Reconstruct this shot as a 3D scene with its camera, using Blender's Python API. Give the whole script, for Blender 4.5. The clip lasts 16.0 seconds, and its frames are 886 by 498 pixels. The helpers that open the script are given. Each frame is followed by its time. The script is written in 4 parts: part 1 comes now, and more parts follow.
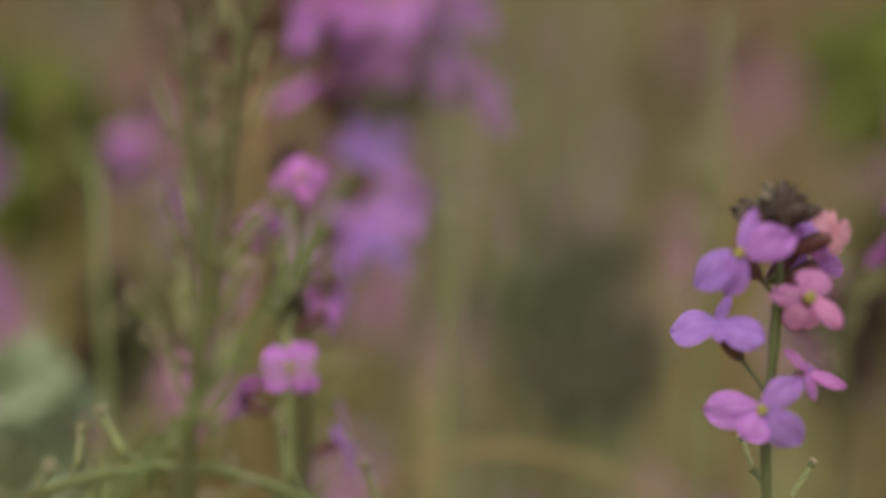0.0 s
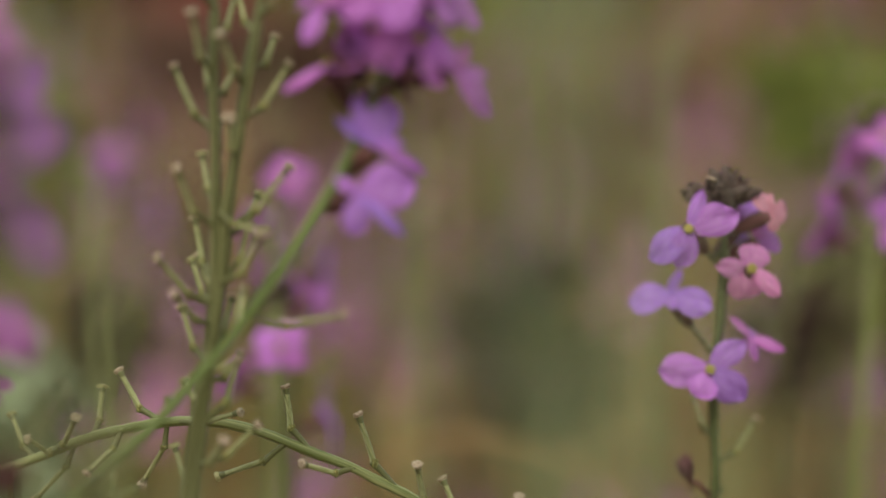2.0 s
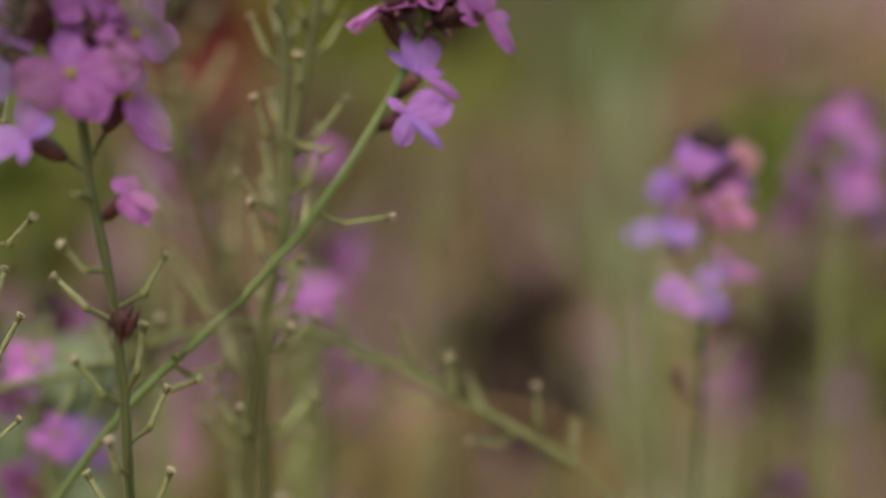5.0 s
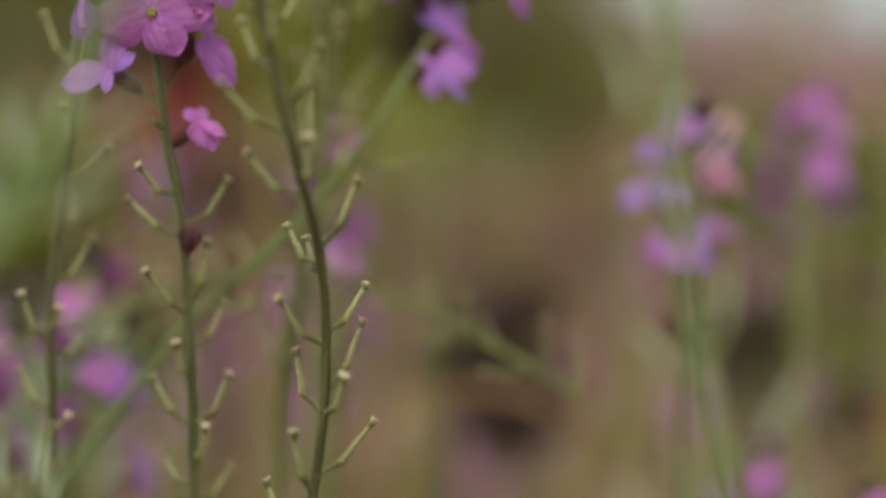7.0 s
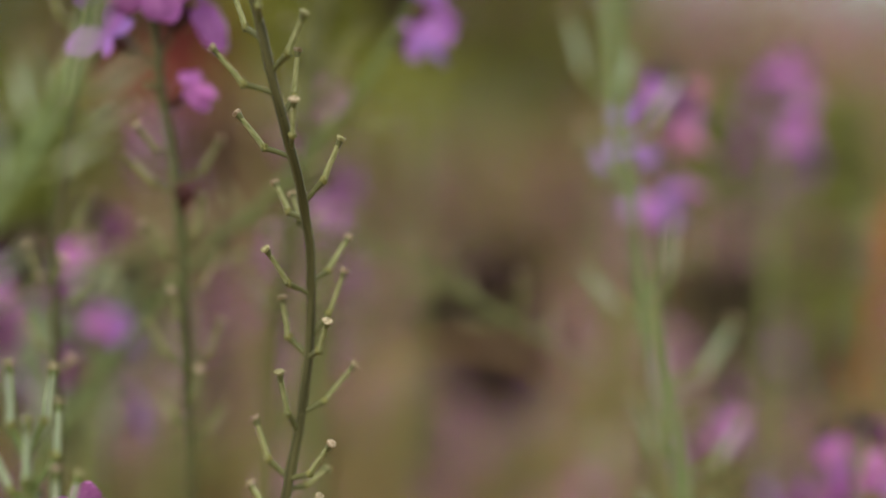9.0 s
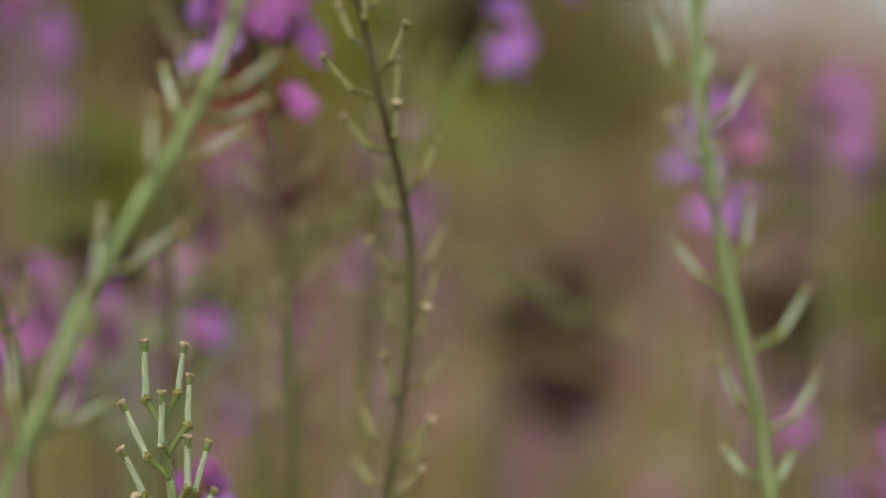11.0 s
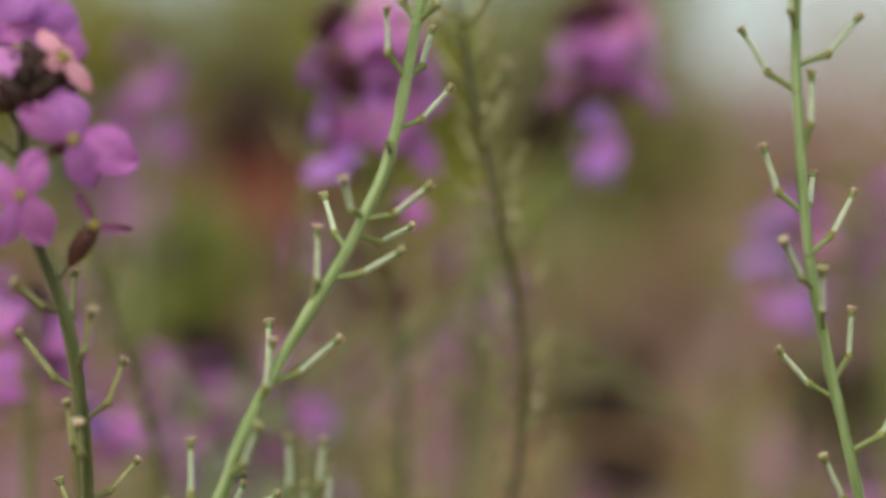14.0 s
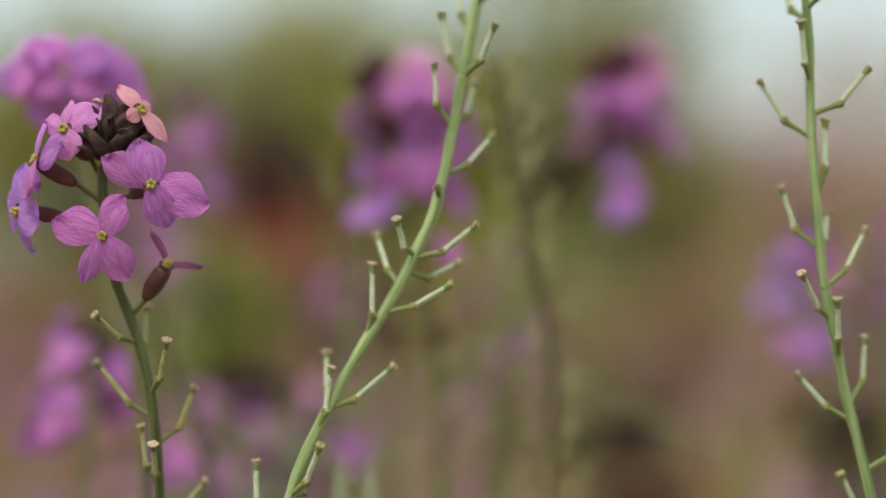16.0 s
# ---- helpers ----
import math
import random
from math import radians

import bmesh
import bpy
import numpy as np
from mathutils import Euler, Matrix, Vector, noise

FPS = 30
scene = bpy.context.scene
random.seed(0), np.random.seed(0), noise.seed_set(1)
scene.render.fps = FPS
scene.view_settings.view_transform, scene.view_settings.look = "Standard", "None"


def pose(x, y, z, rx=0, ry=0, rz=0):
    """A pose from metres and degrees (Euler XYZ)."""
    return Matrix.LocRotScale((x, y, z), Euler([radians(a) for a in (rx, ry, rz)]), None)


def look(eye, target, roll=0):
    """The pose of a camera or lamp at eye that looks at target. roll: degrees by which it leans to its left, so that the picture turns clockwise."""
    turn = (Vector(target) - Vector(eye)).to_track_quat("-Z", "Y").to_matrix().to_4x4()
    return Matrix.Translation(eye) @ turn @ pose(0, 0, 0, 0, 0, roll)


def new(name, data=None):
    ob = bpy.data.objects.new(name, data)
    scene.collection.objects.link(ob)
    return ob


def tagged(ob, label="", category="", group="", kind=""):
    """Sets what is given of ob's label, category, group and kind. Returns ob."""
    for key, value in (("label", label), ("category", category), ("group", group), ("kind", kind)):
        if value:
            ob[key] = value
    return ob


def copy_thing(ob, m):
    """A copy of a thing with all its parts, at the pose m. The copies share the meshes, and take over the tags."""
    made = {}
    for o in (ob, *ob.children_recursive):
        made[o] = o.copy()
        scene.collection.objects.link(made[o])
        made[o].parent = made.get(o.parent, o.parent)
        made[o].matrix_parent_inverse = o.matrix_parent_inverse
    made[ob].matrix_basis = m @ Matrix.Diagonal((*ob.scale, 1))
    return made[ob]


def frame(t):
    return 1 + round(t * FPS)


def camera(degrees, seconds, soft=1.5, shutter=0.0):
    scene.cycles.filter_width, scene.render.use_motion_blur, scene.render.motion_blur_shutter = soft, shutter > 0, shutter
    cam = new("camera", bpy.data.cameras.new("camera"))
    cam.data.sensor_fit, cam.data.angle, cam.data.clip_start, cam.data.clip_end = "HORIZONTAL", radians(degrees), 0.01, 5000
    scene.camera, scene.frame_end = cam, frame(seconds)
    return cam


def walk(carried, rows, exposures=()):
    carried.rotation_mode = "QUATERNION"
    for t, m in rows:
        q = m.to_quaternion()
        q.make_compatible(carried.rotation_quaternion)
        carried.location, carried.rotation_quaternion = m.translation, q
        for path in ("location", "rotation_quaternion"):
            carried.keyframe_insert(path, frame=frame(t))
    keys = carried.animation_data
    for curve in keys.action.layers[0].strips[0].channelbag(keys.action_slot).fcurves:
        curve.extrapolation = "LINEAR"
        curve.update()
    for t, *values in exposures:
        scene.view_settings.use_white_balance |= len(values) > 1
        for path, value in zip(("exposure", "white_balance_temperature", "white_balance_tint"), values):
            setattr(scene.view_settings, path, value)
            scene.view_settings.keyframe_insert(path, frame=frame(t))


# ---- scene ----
cam = camera(34.0, 16.0)
cam.data.dof.use_dof = True
cam.data.dof.focus_distance = 0.2665
cam.data.dof.aperture_fstop = 3.1
PATH = [
    (0, (0.0029, 0.0071, 0.6866), (-0.0472, 0.9973, 0.5562), -0.28),
    (0.5, (-0.0048, -0.0005, 0.6829), (-0.0356, 0.9898, 0.5477), -0.10),
    (1, (-0.0079, -0.0071, 0.6844), (-0.0139, 0.9826, 0.5414), 0.24),
    (1.5, (-0.0067, -0.0138, 0.6836), (-0.0095, 0.9783, 0.5587), 0.23),
    (2, (-0.0028, -0.0242, 0.6777), (-0.0155, 0.9708, 0.5781), -0.21),
    (2.5, (-0.0028, -0.0358, 0.6729), (-0.0151, 0.9600, 0.5825), -0.19),
    (3, (-0.0099, -0.0433, 0.6696), (0.0028, 0.9523, 0.5766), 0.17),
    (5.5, (-0.0130, -0.0819, 0.6338), (-0.0114, 0.9181, 0.6284), -0.16),
    (6, (-0.0175, -0.0886, 0.6260), (-0.0117, 0.9114, 0.6279), -0.07),
    (6.5, (-0.0318, -0.0982, 0.6220), (0.0075, 0.9010, 0.6357), 0.27),
    (7, (-0.0295, -0.1076, 0.6149), (0.0090, 0.8913, 0.6427), 0.27),
    (7.5, (-0.0190, -0.1131, 0.6141), (0.0048, 0.8865, 0.6321), 0.23),
    (8, (-0.0224, -0.1188, 0.6157), (0.0249, 0.8801, 0.6122), 0.22),
    (10.5, (-0.0304, -0.1430, 0.6046), (-0.0151, 0.8567, 0.6275), 0.68),
    (11, (-0.0355, -0.1507, 0.6021), (-0.0287, 0.8488, 0.6345), -0.04),
    (11.5, (-0.0386, -0.1529, 0.6015), (-0.0413, 0.8463, 0.6416), -0.25),
    (12, (-0.0436, -0.1585, 0.6007), (-0.0493, 0.8404, 0.6466), 0.16),
    (12.5, (-0.0459, -0.1702, 0.6022), (-0.0565, 0.8283, 0.6563), -0.09),
    (13, (-0.0494, -0.1733, 0.6036), (-0.0623, 0.8243, 0.6719), -0.38),
    (13.5, (-0.0547, -0.1758, 0.6066), (-0.0596, 0.8209, 0.6879), -0.27),
    (14, (-0.0544, -0.1778, 0.6086), (-0.0655, 0.8190, 0.6870), 0.02),
    (14.5, (-0.0545, -0.1819, 0.6090), (-0.0622, 0.8145, 0.6935), 0.17),
    (15, (-0.0577, -0.1887, 0.6025), (-0.0627, 0.8061, 0.7038), -0.05),
    (15.5, (-0.0579, -0.1951, 0.6008), (-0.0717, 0.7988, 0.7102), -0.33),
    (16, (-0.0618, -0.1996, 0.6041), (-0.0758, 0.7940, 0.7166), -0.26),
]
walk(cam, [(t, look(eye, target, roll)) for t, eye, target, roll in PATH], [(0, -0.01), (3.5, 0.02), (6, 0.08), (10, 0.12), (16, 0.2)])

# ---------------------------------------------------------------- light
world = bpy.data.worlds.new("overcast_sky")
scene.world = world
world.use_nodes = True
wn = world.node_tree.nodes
sky = wn.new("ShaderNodeTexSky")
sky.sky_type = 'NISHITA'
sky.sun_disc = False
sky.sun_elevation = radians(50)
sky.sun_rotation = radians(200)
sky.air_density, sky.dust_density, sky.ozone_density = 1.0, 4.0, 1.0
veil = wn.new("ShaderNodeMix")
veil.data_type = 'RGBA'
veil.inputs[0].default_value = 0.75
veil.inputs[7].default_value = (5.5, 6.3, 5.85, 1)
world.node_tree.links.new(sky.outputs[0], veil.inputs[6])
world.node_tree.links.new(veil.outputs[2], wn["Background"].inputs[0])
wn["Background"].inputs[1].default_value = 0.13
sun_data = bpy.data.lights.new("sun", 'SUN')
sun_data.energy, sun_data.angle, sun_data.color = 2.6, radians(40), (1.0, 0.96, 0.87)
sun = new("sun", sun_data)
sun.matrix_world = look((-0.9, -1.7, 4.0), (0, 0.4, 0.5))


# ---------------------------------------------------------------- materials
def shade(name, base, second, scale, rough=0.6, bump=0.0, bump_scale=None, through_light=0.0, vary=0.0, warp=0.0, stretch=(1, 1, 1), metal=0.0, hue=None, along=False, sheen=0.0, crisp=0.225):
    """Two-tone noise at two scales, with bump, some light let through and variation from object to object."""
    m = bpy.data.materials.new(name)
    m.use_nodes = True
    nt = m.node_tree
    n, ln = nt.nodes, nt.links.new
    bsdf = n["Principled BSDF"]
    co = n.new("ShaderNodeTexCoord")
    mp = n.new("ShaderNodeMapping")
    mp.inputs["Scale"].default_value = stretch
    ln(co.outputs["UV" if along else "Object"], mp.inputs[0])
    big = n.new("ShaderNodeTexNoise")
    big.inputs["Scale"].default_value, big.inputs["Detail"].default_value = scale, 3
    fine = n.new("ShaderNodeTexNoise")
    fine.inputs["Scale"].default_value, fine.inputs["Detail"].default_value = scale * 7, 4
    ln(mp.outputs[0], big.inputs[0])
    ln(mp.outputs[0], fine.inputs[0])
    add = n.new("ShaderNodeMath")
    add.operation = 'MULTIPLY_ADD'
    add.inputs[1].default_value = 0.35
    ln(fine.outputs[0], add.inputs[0])
    ln(big.outputs[0], add.inputs[2])
    ramp = n.new("ShaderNodeMapRange")
    ramp.inputs[1].default_value, ramp.inputs[2].default_value = 0.675 - crisp, 0.675 + crisp
    ln(add.outputs[0], ramp.inputs[0])
    mix = n.new("ShaderNodeMix")
    mix.data_type = 'RGBA'
    mix.inputs[6].default_value, mix.inputs[7].default_value = (*base, 1), (*second, 1)
    ln(ramp.outputs[0], mix.inputs[0])
    out = mix.outputs[2]
    if vary:
        info = n.new("ShaderNodeObjectInfo")
        hsv = n.new("ShaderNodeHueSaturation")
        r1 = n.new("ShaderNodeMapRange")
        r1.inputs[3].default_value, r1.inputs[4].default_value = 1 - vary, 1 + vary
        r2 = n.new("ShaderNodeMapRange")
        r2.inputs[3].default_value, r2.inputs[4].default_value = 0.5 - (hue or vary * 0.06), 0.5 + (hue or vary * 0.06)
        ln(info.outputs["Random"], r1.inputs[0])
        mess = n.new("ShaderNodeMath")
        mess.operation = 'MULTIPLY'
        mess.inputs[1].default_value = 17.3
        part_of = n.new("ShaderNodeMath")
        part_of.operation = 'FRACT'
        ln(info.outputs["Random"], mess.inputs[0])
        ln(mess.outputs[0], part_of.inputs[0])
        ln(part_of.outputs[0], r2.inputs[0])
        ln(r1.outputs[0], hsv.inputs["Value"])
        ln(r2.outputs[0], hsv.inputs["Hue"])
        ln(out, hsv.inputs["Color"])
        out = hsv.outputs[0]
    ln(out, bsdf.inputs["Base Color"])
    bsdf.inputs["Roughness"].default_value = rough
    bsdf.inputs["Metallic"].default_value = metal
    bsdf.inputs["Specular IOR Level"].default_value = 0.28
    # short pale hairs lying on the surface
    bsdf.inputs["Sheen Weight"].default_value, bsdf.inputs["Sheen Roughness"].default_value = sheen, 0.35
    bsdf.inputs["Sheen Tint"].default_value = (0.92, 0.88, 0.66, 1)
    if bump:
        b = n.new("ShaderNodeBump")
        b.inputs["Strength"].default_value, b.inputs["Distance"].default_value = bump, 0.3 / (bump_scale or scale * 7)
        t = n.new("ShaderNodeTexNoise")
        t.inputs["Scale"].default_value, t.inputs["Detail"].default_value = bump_scale or scale * 7, 4
        ln(mp.outputs[0], t.inputs[0])
        ln(t.outputs[0], b.inputs["Height"])
        ln(b.outputs[0], bsdf.inputs["Normal"])
    if through_light:
        tr = n.new("ShaderNodeBsdfTranslucent")
        ln(out, tr.inputs[0])
        ms = n.new("ShaderNodeMixShader")
        ms.inputs[0].default_value = through_light
        ln(bsdf.outputs[0], ms.inputs[1])
        ln(tr.outputs[0], ms.inputs[2])
        ln(ms.outputs[0], n["Material Output"].inputs[0])
    return m


STALK = dict(stretch=(1, 0.04, 1), along=True, sheen=0.2, crisp=0.14)
stem_green = shade("stem_green", (0.115, 0.14, 0.034), (0.29, 0.3, 0.12), 900, 0.5, 0.6, vary=0.1, **STALK)
stem_pale = shade("stem_pale", (0.125, 0.185, 0.058), (0.33, 0.41, 0.19), 900, 0.5, 0.6, vary=0.06, **STALK)
stem_dark = shade("stem_dark", (0.046, 0.043, 0.014), (0.13, 0.118, 0.046), 900, 0.5, 0.6, vary=0.08, **STALK)
stem_moss = shade("stem_moss", (0.05, 0.058, 0.018), (0.135, 0.145, 0.055), 900, 0.5, 0.6, vary=0.08, **STALK)
stem_fresh = shade("stem_fresh", (0.1, 0.14, 0.032), (0.235, 0.28, 0.1), 900, 0.5, 0.6, vary=0.08, **STALK)
stem_olive = shade("stem_olive", (0.07, 0.075, 0.022), (0.195, 0.19, 0.075), 900, 0.5, 0.6, vary=0.08, **STALK)
POD = dict(stretch=(1, 1, 0.16), sheen=0.25, crisp=0.16)
pod_green = shade("pod_green", (0.2, 0.22, 0.07), (0.44, 0.42, 0.2), 32, 0.5, 0.4, vary=0.15, **POD)
pod_pale = shade("pod_pale", (0.31, 0.39, 0.23), (0.57, 0.62, 0.45), 32, 0.5, 0.4, vary=0.12, **POD)
pod_olive = shade("pod_olive", (0.2, 0.19, 0.065), (0.34, 0.32, 0.14), 32, 0.5, 0.4, vary=0.15, **POD)
pod_joint = shade("pod_joint", (0.15, 0.145, 0.035), (0.37, 0.34, 0.12), 24, 0.6, 0.5, vary=0.15, crisp=0.14)
cap_tan = shade("cap_tan", (0.38, 0.27, 0.16), (0.66, 0.53, 0.38), 24, 0.7, 0.5, vary=0.2, crisp=0.14)
cap_green = shade("cap_green", (0.36, 0.36, 0.15), (0.52, 0.46, 0.25), 24, 0.7, 0.5, vary=0.2, crisp=0.14)
PETAL = dict(rough=0.55, bump=0.35, bump_scale=16, through_light=0.35, stretch=(0.45, 2.2, 1), vary=0.17, hue=0.032)
petal_mauve = shade("petal_mauve", (0.46, 0.115, 0.49), (0.69, 0.26, 0.68), 5.5, **PETAL)
petal_purple = shade("petal_purple", (0.42, 0.15, 0.6), (0.6, 0.29, 0.78), 5.5, **PETAL)
petal_pink = shade("petal_pink", (0.6, 0.18, 0.52), (0.79, 0.34, 0.65), 5.5, **PETAL)
petal_salmon = shade("petal_salmon", (0.74, 0.29, 0.40), (0.84, 0.42, 0.50), 5.5, 0.55, 0.35, 16, 0.35, stretch=(0.45, 2.2, 1), vary=0.1)
petal_dry = shade("petal_dry", (0.22, 0.06, 0.14), (0.32, 0.10, 0.22), 6, 0.6, 0.4, 16, 0.2, stretch=(0.45, 2.2, 1))
bud_red = shade("bud_red", (0.09, 0.03, 0.034), (0.22, 0.085, 0.085), 9, 0.6, 0.6, stretch=(1, 1, 0.3), vary=0.25)
calyx_dark = shade("calyx_dark", (0.07, 0.026, 0.028), (0.15, 0.06, 0.05), 220, 0.55, 0.3, vary=0.2)
bud_dark = shade("bud_dark", (0.036, 0.017, 0.015), (0.125, 0.072, 0.058), 9, 0.6, 0.6, stretch=(1, 1, 0.3), vary=0.25)
bud_grey = shade("bud_grey", (0.055, 0.03, 0.025), (0.24, 0.17, 0.135), 9, 0.6, 0.6, stretch=(1, 1, 0.3), vary=0.25)
eye_yellow = shade("eye_yellow", (0.52, 0.42, 0.09), (0.66, 0.56, 0.16), 3.5, 0.6, 0.6)
leaf_grey = shade("leaf_grey", (0.29, 0.205, 0.064), (0.39, 0.29, 0.102), 40, 0.6, 0.2, 200, 0.25, vary=0.25)
leaf_brown = shade("leaf_brown", (0.275, 0.138, 0.062), (0.37, 0.205, 0.095), 40, 0.6, 0.2, 200, 0.25, vary=0.25)
leaf_bright = shade("leaf_bright", (0.24, 0.24, 0.04), (0.37, 0.35, 0.075), 40, 0.6, 0.2, 200, 0.3, vary=0.2)
leaf_fresh = shade("leaf_fresh", (0.2, 0.235, 0.04), (0.31, 0.335, 0.08), 40, 0.6, 0.2, 200, 0.3, vary=0.2)
leaf_glaucous = shade("leaf_glaucous", (0.30, 0.35, 0.2), (0.42, 0.46, 0.29), 40, 0.6, 0.2, 200, 0.2, vary=0.1)
leaf_rust = shade("leaf_rust", (0.40, 0.12, 0.055), (0.52, 0.20, 0.09), 40, 0.6, 0.2, 200, 0.25, vary=0.1)
straw = shade("straw", (0.295, 0.192, 0.072), (0.4, 0.272, 0.112), 40, 0.7, 0.2, 200, 0.15, vary=0.25)
# near-black browns that put the shade of gaps between plants into colour
gap_dark = shade("gap_dark", (0.042, 0.024, 0.018), (0.075, 0.044, 0.034), 60, 0.75, 0.4, vary=0.2)
gap_brown = shade("gap_brown", (0.05, 0.028, 0.02), (0.085, 0.05, 0.036), 60, 0.75, 0.4, vary=0.2)
soil = shade("soil", (0.14, 0.098, 0.052), (0.24, 0.175, 0.1), 3.0, 0.9, 0.8, 40)
terracotta = shade("terracotta", (0.16, 0.02, 0.015), (0.2, 0.032, 0.022), 14, 0.75, 0.3, 120)
pale_clay = shade("pale_clay", (0.11, 0.055, 0.036), (0.16, 0.085, 0.056), 14, 0.85, 0.4, 120)
old_wood = shade("old_wood", (0.05, 0.035, 0.028), (0.10, 0.07, 0.05), 12, 0.75, 0.5, 60, stretch=(1, 1, 0.1))


# ---------------------------------------------------------------- building blocks
def part(name, bm, material, parent=None, label="", smooth=True):
    me = bpy.data.meshes.new(name)
    bm.to_mesh(me)
    bm.free()
    me.materials.append(material)
    if smooth:
        me.shade_smooth()
    ob = new(name, me)
    ob.parent = parent
    if label:
        tagged(ob, label)
    return ob


def share(name, me, parent, m):
    """One more object on a mesh that is already there."""
    ob = new(name, me)
    ob.parent = parent
    ob.matrix_basis = m
    return ob


def glide(points, n=14):
    """A smooth line through a few points, sampled n times a span, with its share of length."""
    p = np.array(points, float)
    h = np.linalg.norm(np.diff(p, axis=0), axis=1)
    d = np.diff(p, axis=0) / h[:, None]
    m = np.vstack([d[:1], (h[1:, None] * d[:-1] + h[:-1, None] * d[1:]) / (h[1:] + h[:-1])[:, None], d[-1:]])
    out = []
    for k in range(len(h)):
        for u in np.linspace(0, 1, n, endpoint=False):
            out.append((2 * u**3 - 3 * u * u + 1) * p[k] + (u**3 - 2 * u * u + u) * h[k] * m[k]
                       + (3 * u * u - 2 * u**3) * p[k + 1] + (u**3 - u * u) * h[k] * m[k + 1])
    out.append(p[-1])
    c = np.array(out)
    ln = np.r_[0, np.cumsum(np.linalg.norm(np.diff(c, axis=0), axis=1))]
    return c, ln / ln[-1]


def tube(bm, line, radii, sides=8, ribs=0.0, close=True):
    """A round, tapering tube along a line; ribs: how much its sides are ridged."""
    rings = []
    ref = Vector((0.3, 1, 0.2)).normalized()
    for i, q in enumerate(line):
        a = Vector(line[max(i - 1, 0)])
        b = Vector(line[min(i + 1, len(line) - 1)])
        w = (b - a).normalized()
        u = w.cross(ref)
        if u.length < 1e-4:
            u = w.cross(Vector((1, 0, 0)))
        u.normalize()
        v = w.cross(u)
        ring = []
        for k in range(sides):
            a = 2 * math.pi * k / sides
            r = float(radii[i]) * (1 + (ribs if k % 2 else -ribs))
            ring.append(bm.verts.new(Vector(q) + r * (math.cos(a) * u + math.sin(a) * v)))
        rings.append(ring)
    uv = bm.loops.layers.uv.verify()
    far = 0.0
    for i, (r0, r1) in enumerate(zip(rings, rings[1:])):
        ln = (Vector(line[i + 1]) - Vector(line[i])).length
        wide = 2 * math.pi * float(radii[0]) / sides
        for k in range(sides):
            f = bm.faces.new((r0[k], r0[(k + 1) % sides], r1[(k + 1) % sides], r1[k]))
            for loop, (a, c) in zip(f.loops, ((k, far), (k + 1, far), (k + 1, far + ln), (k, far + ln))):
                loop[uv].uv = (a * wide, c)
        far += ln
    if close:
        bm.faces.new(rings[0][::-1])
        bm.faces.new(rings[-1])


def petal_mesh(seed, material, width=0.82, droop=0.12, cup=0.10, nu=10, nv=8):
    """One petal of unit length along +x, from its narrow claw to its broad rounded limb, facing +z."""
    rnd = random.Random(seed)
    ph, sk = rnd.uniform(0, 6), rnd.uniform(-0.06, 0.06)
    verts, faces = [], []
    for i in range(nu + 1):
        u = math.sin(math.pi / 2 * i / nu) ** 0.9
        # short claw, then an oval limb
        w = 0.22 + 0.78 * math.sin(math.pi * u / 1.24) if u < 0.62 else math.sqrt(max(0.0, 1 - ((u - 0.62) / 0.381) ** 2))
        for j in range(nv + 1):
            v = 2 * j / nv - 1
            y = v * w * width * 0.5
            x = u * (1 - 0.05 * v * v) + sk * v * u + 0.025 * u ** 6 * math.cos(5 * v + ph)
            z = -droop * u * u + cup * math.sin(u * math.pi) * (1 - v * v) * 0.5 + 0.05 * u * u * math.sin(4.5 * v + ph + 2 * u) + 0.02 * abs(v) ** 3
            verts.append((x, y, z))
    for i in range(nu):
        for j in range(nv):
            a = i * (nv + 1) + j
            faces.append((a, a + nv + 1, a + nv + 2, a + 1))
    me = bpy.data.meshes.new("petal")
    me.from_pydata(verts, [], faces)
    me.materials.append(material)
    me.shade_smooth()
    return me


TINTS = {"purple": petal_purple, "mauve": petal_mauve, "pink": petal_pink, "salmon": petal_salmon, "dry": petal_dry}
PETALS = {k: [petal_mesh(i + 7 * len(k), m, 0.76 + 0.06 * (i % 3), 0.06 + 0.07 * i, 0.16) for i in range(4)] for k, m in TINTS.items()}


def eye_mesh():
    """The yellow tuft of stamens, a few unit-size knobs on short threads."""
    bm = bmesh.new()
    bmesh.ops.create_icosphere(bm, subdivisions=2, radius=0.8, matrix=Matrix.Translation((0, 0, 0.3)) @ Matrix.Diagonal((1, 1, 0.9, 1)))
    for k in range(5):
        a = k * 1.257 + 0.3
        c = Vector((0.5 * math.cos(a), 0.5 * math.sin(a), 0.85 + 0.2 * (k % 2)))
        bmesh.ops.create_icosphere(bm, subdivisions=1, radius=0.4, matrix=Matrix.Translation(c))
    me = bpy.data.meshes.new("stamen_tuft")
    bm.to_mesh(me)
    bm.free()
    me.materials.append(eye_yellow)
    me.shade_smooth()
    return me


EYE = eye_mesh()


def throat_mesh():
    """The dark mouth of a flower, a shallow unit-size funnel under the stamens."""
    bm = bmesh.new()
    rings = [[bm.verts.new((r * math.cos(k * .6283), r * math.sin(k * .6283), z)) for k in range(10)] for r, z in ((1.0 , .16), (.75, .22), (.4, -.1))]
    for k in range(10):
        j = (k + 1) % 10
        bm.faces.new((rings[0][k], rings[0][j], rings[1][j], rings[1][k]))
        bm.faces.new((rings[1][k], rings[1][j], rings[2][j], rings[2][k]))
    me = bpy.data.meshes.new("throat")
    bm.to_mesh(me)
    bm.free()
    me.materials.append(calyx_dark)
    me.shade_smooth()
    return me


THROAT = throat_mesh()


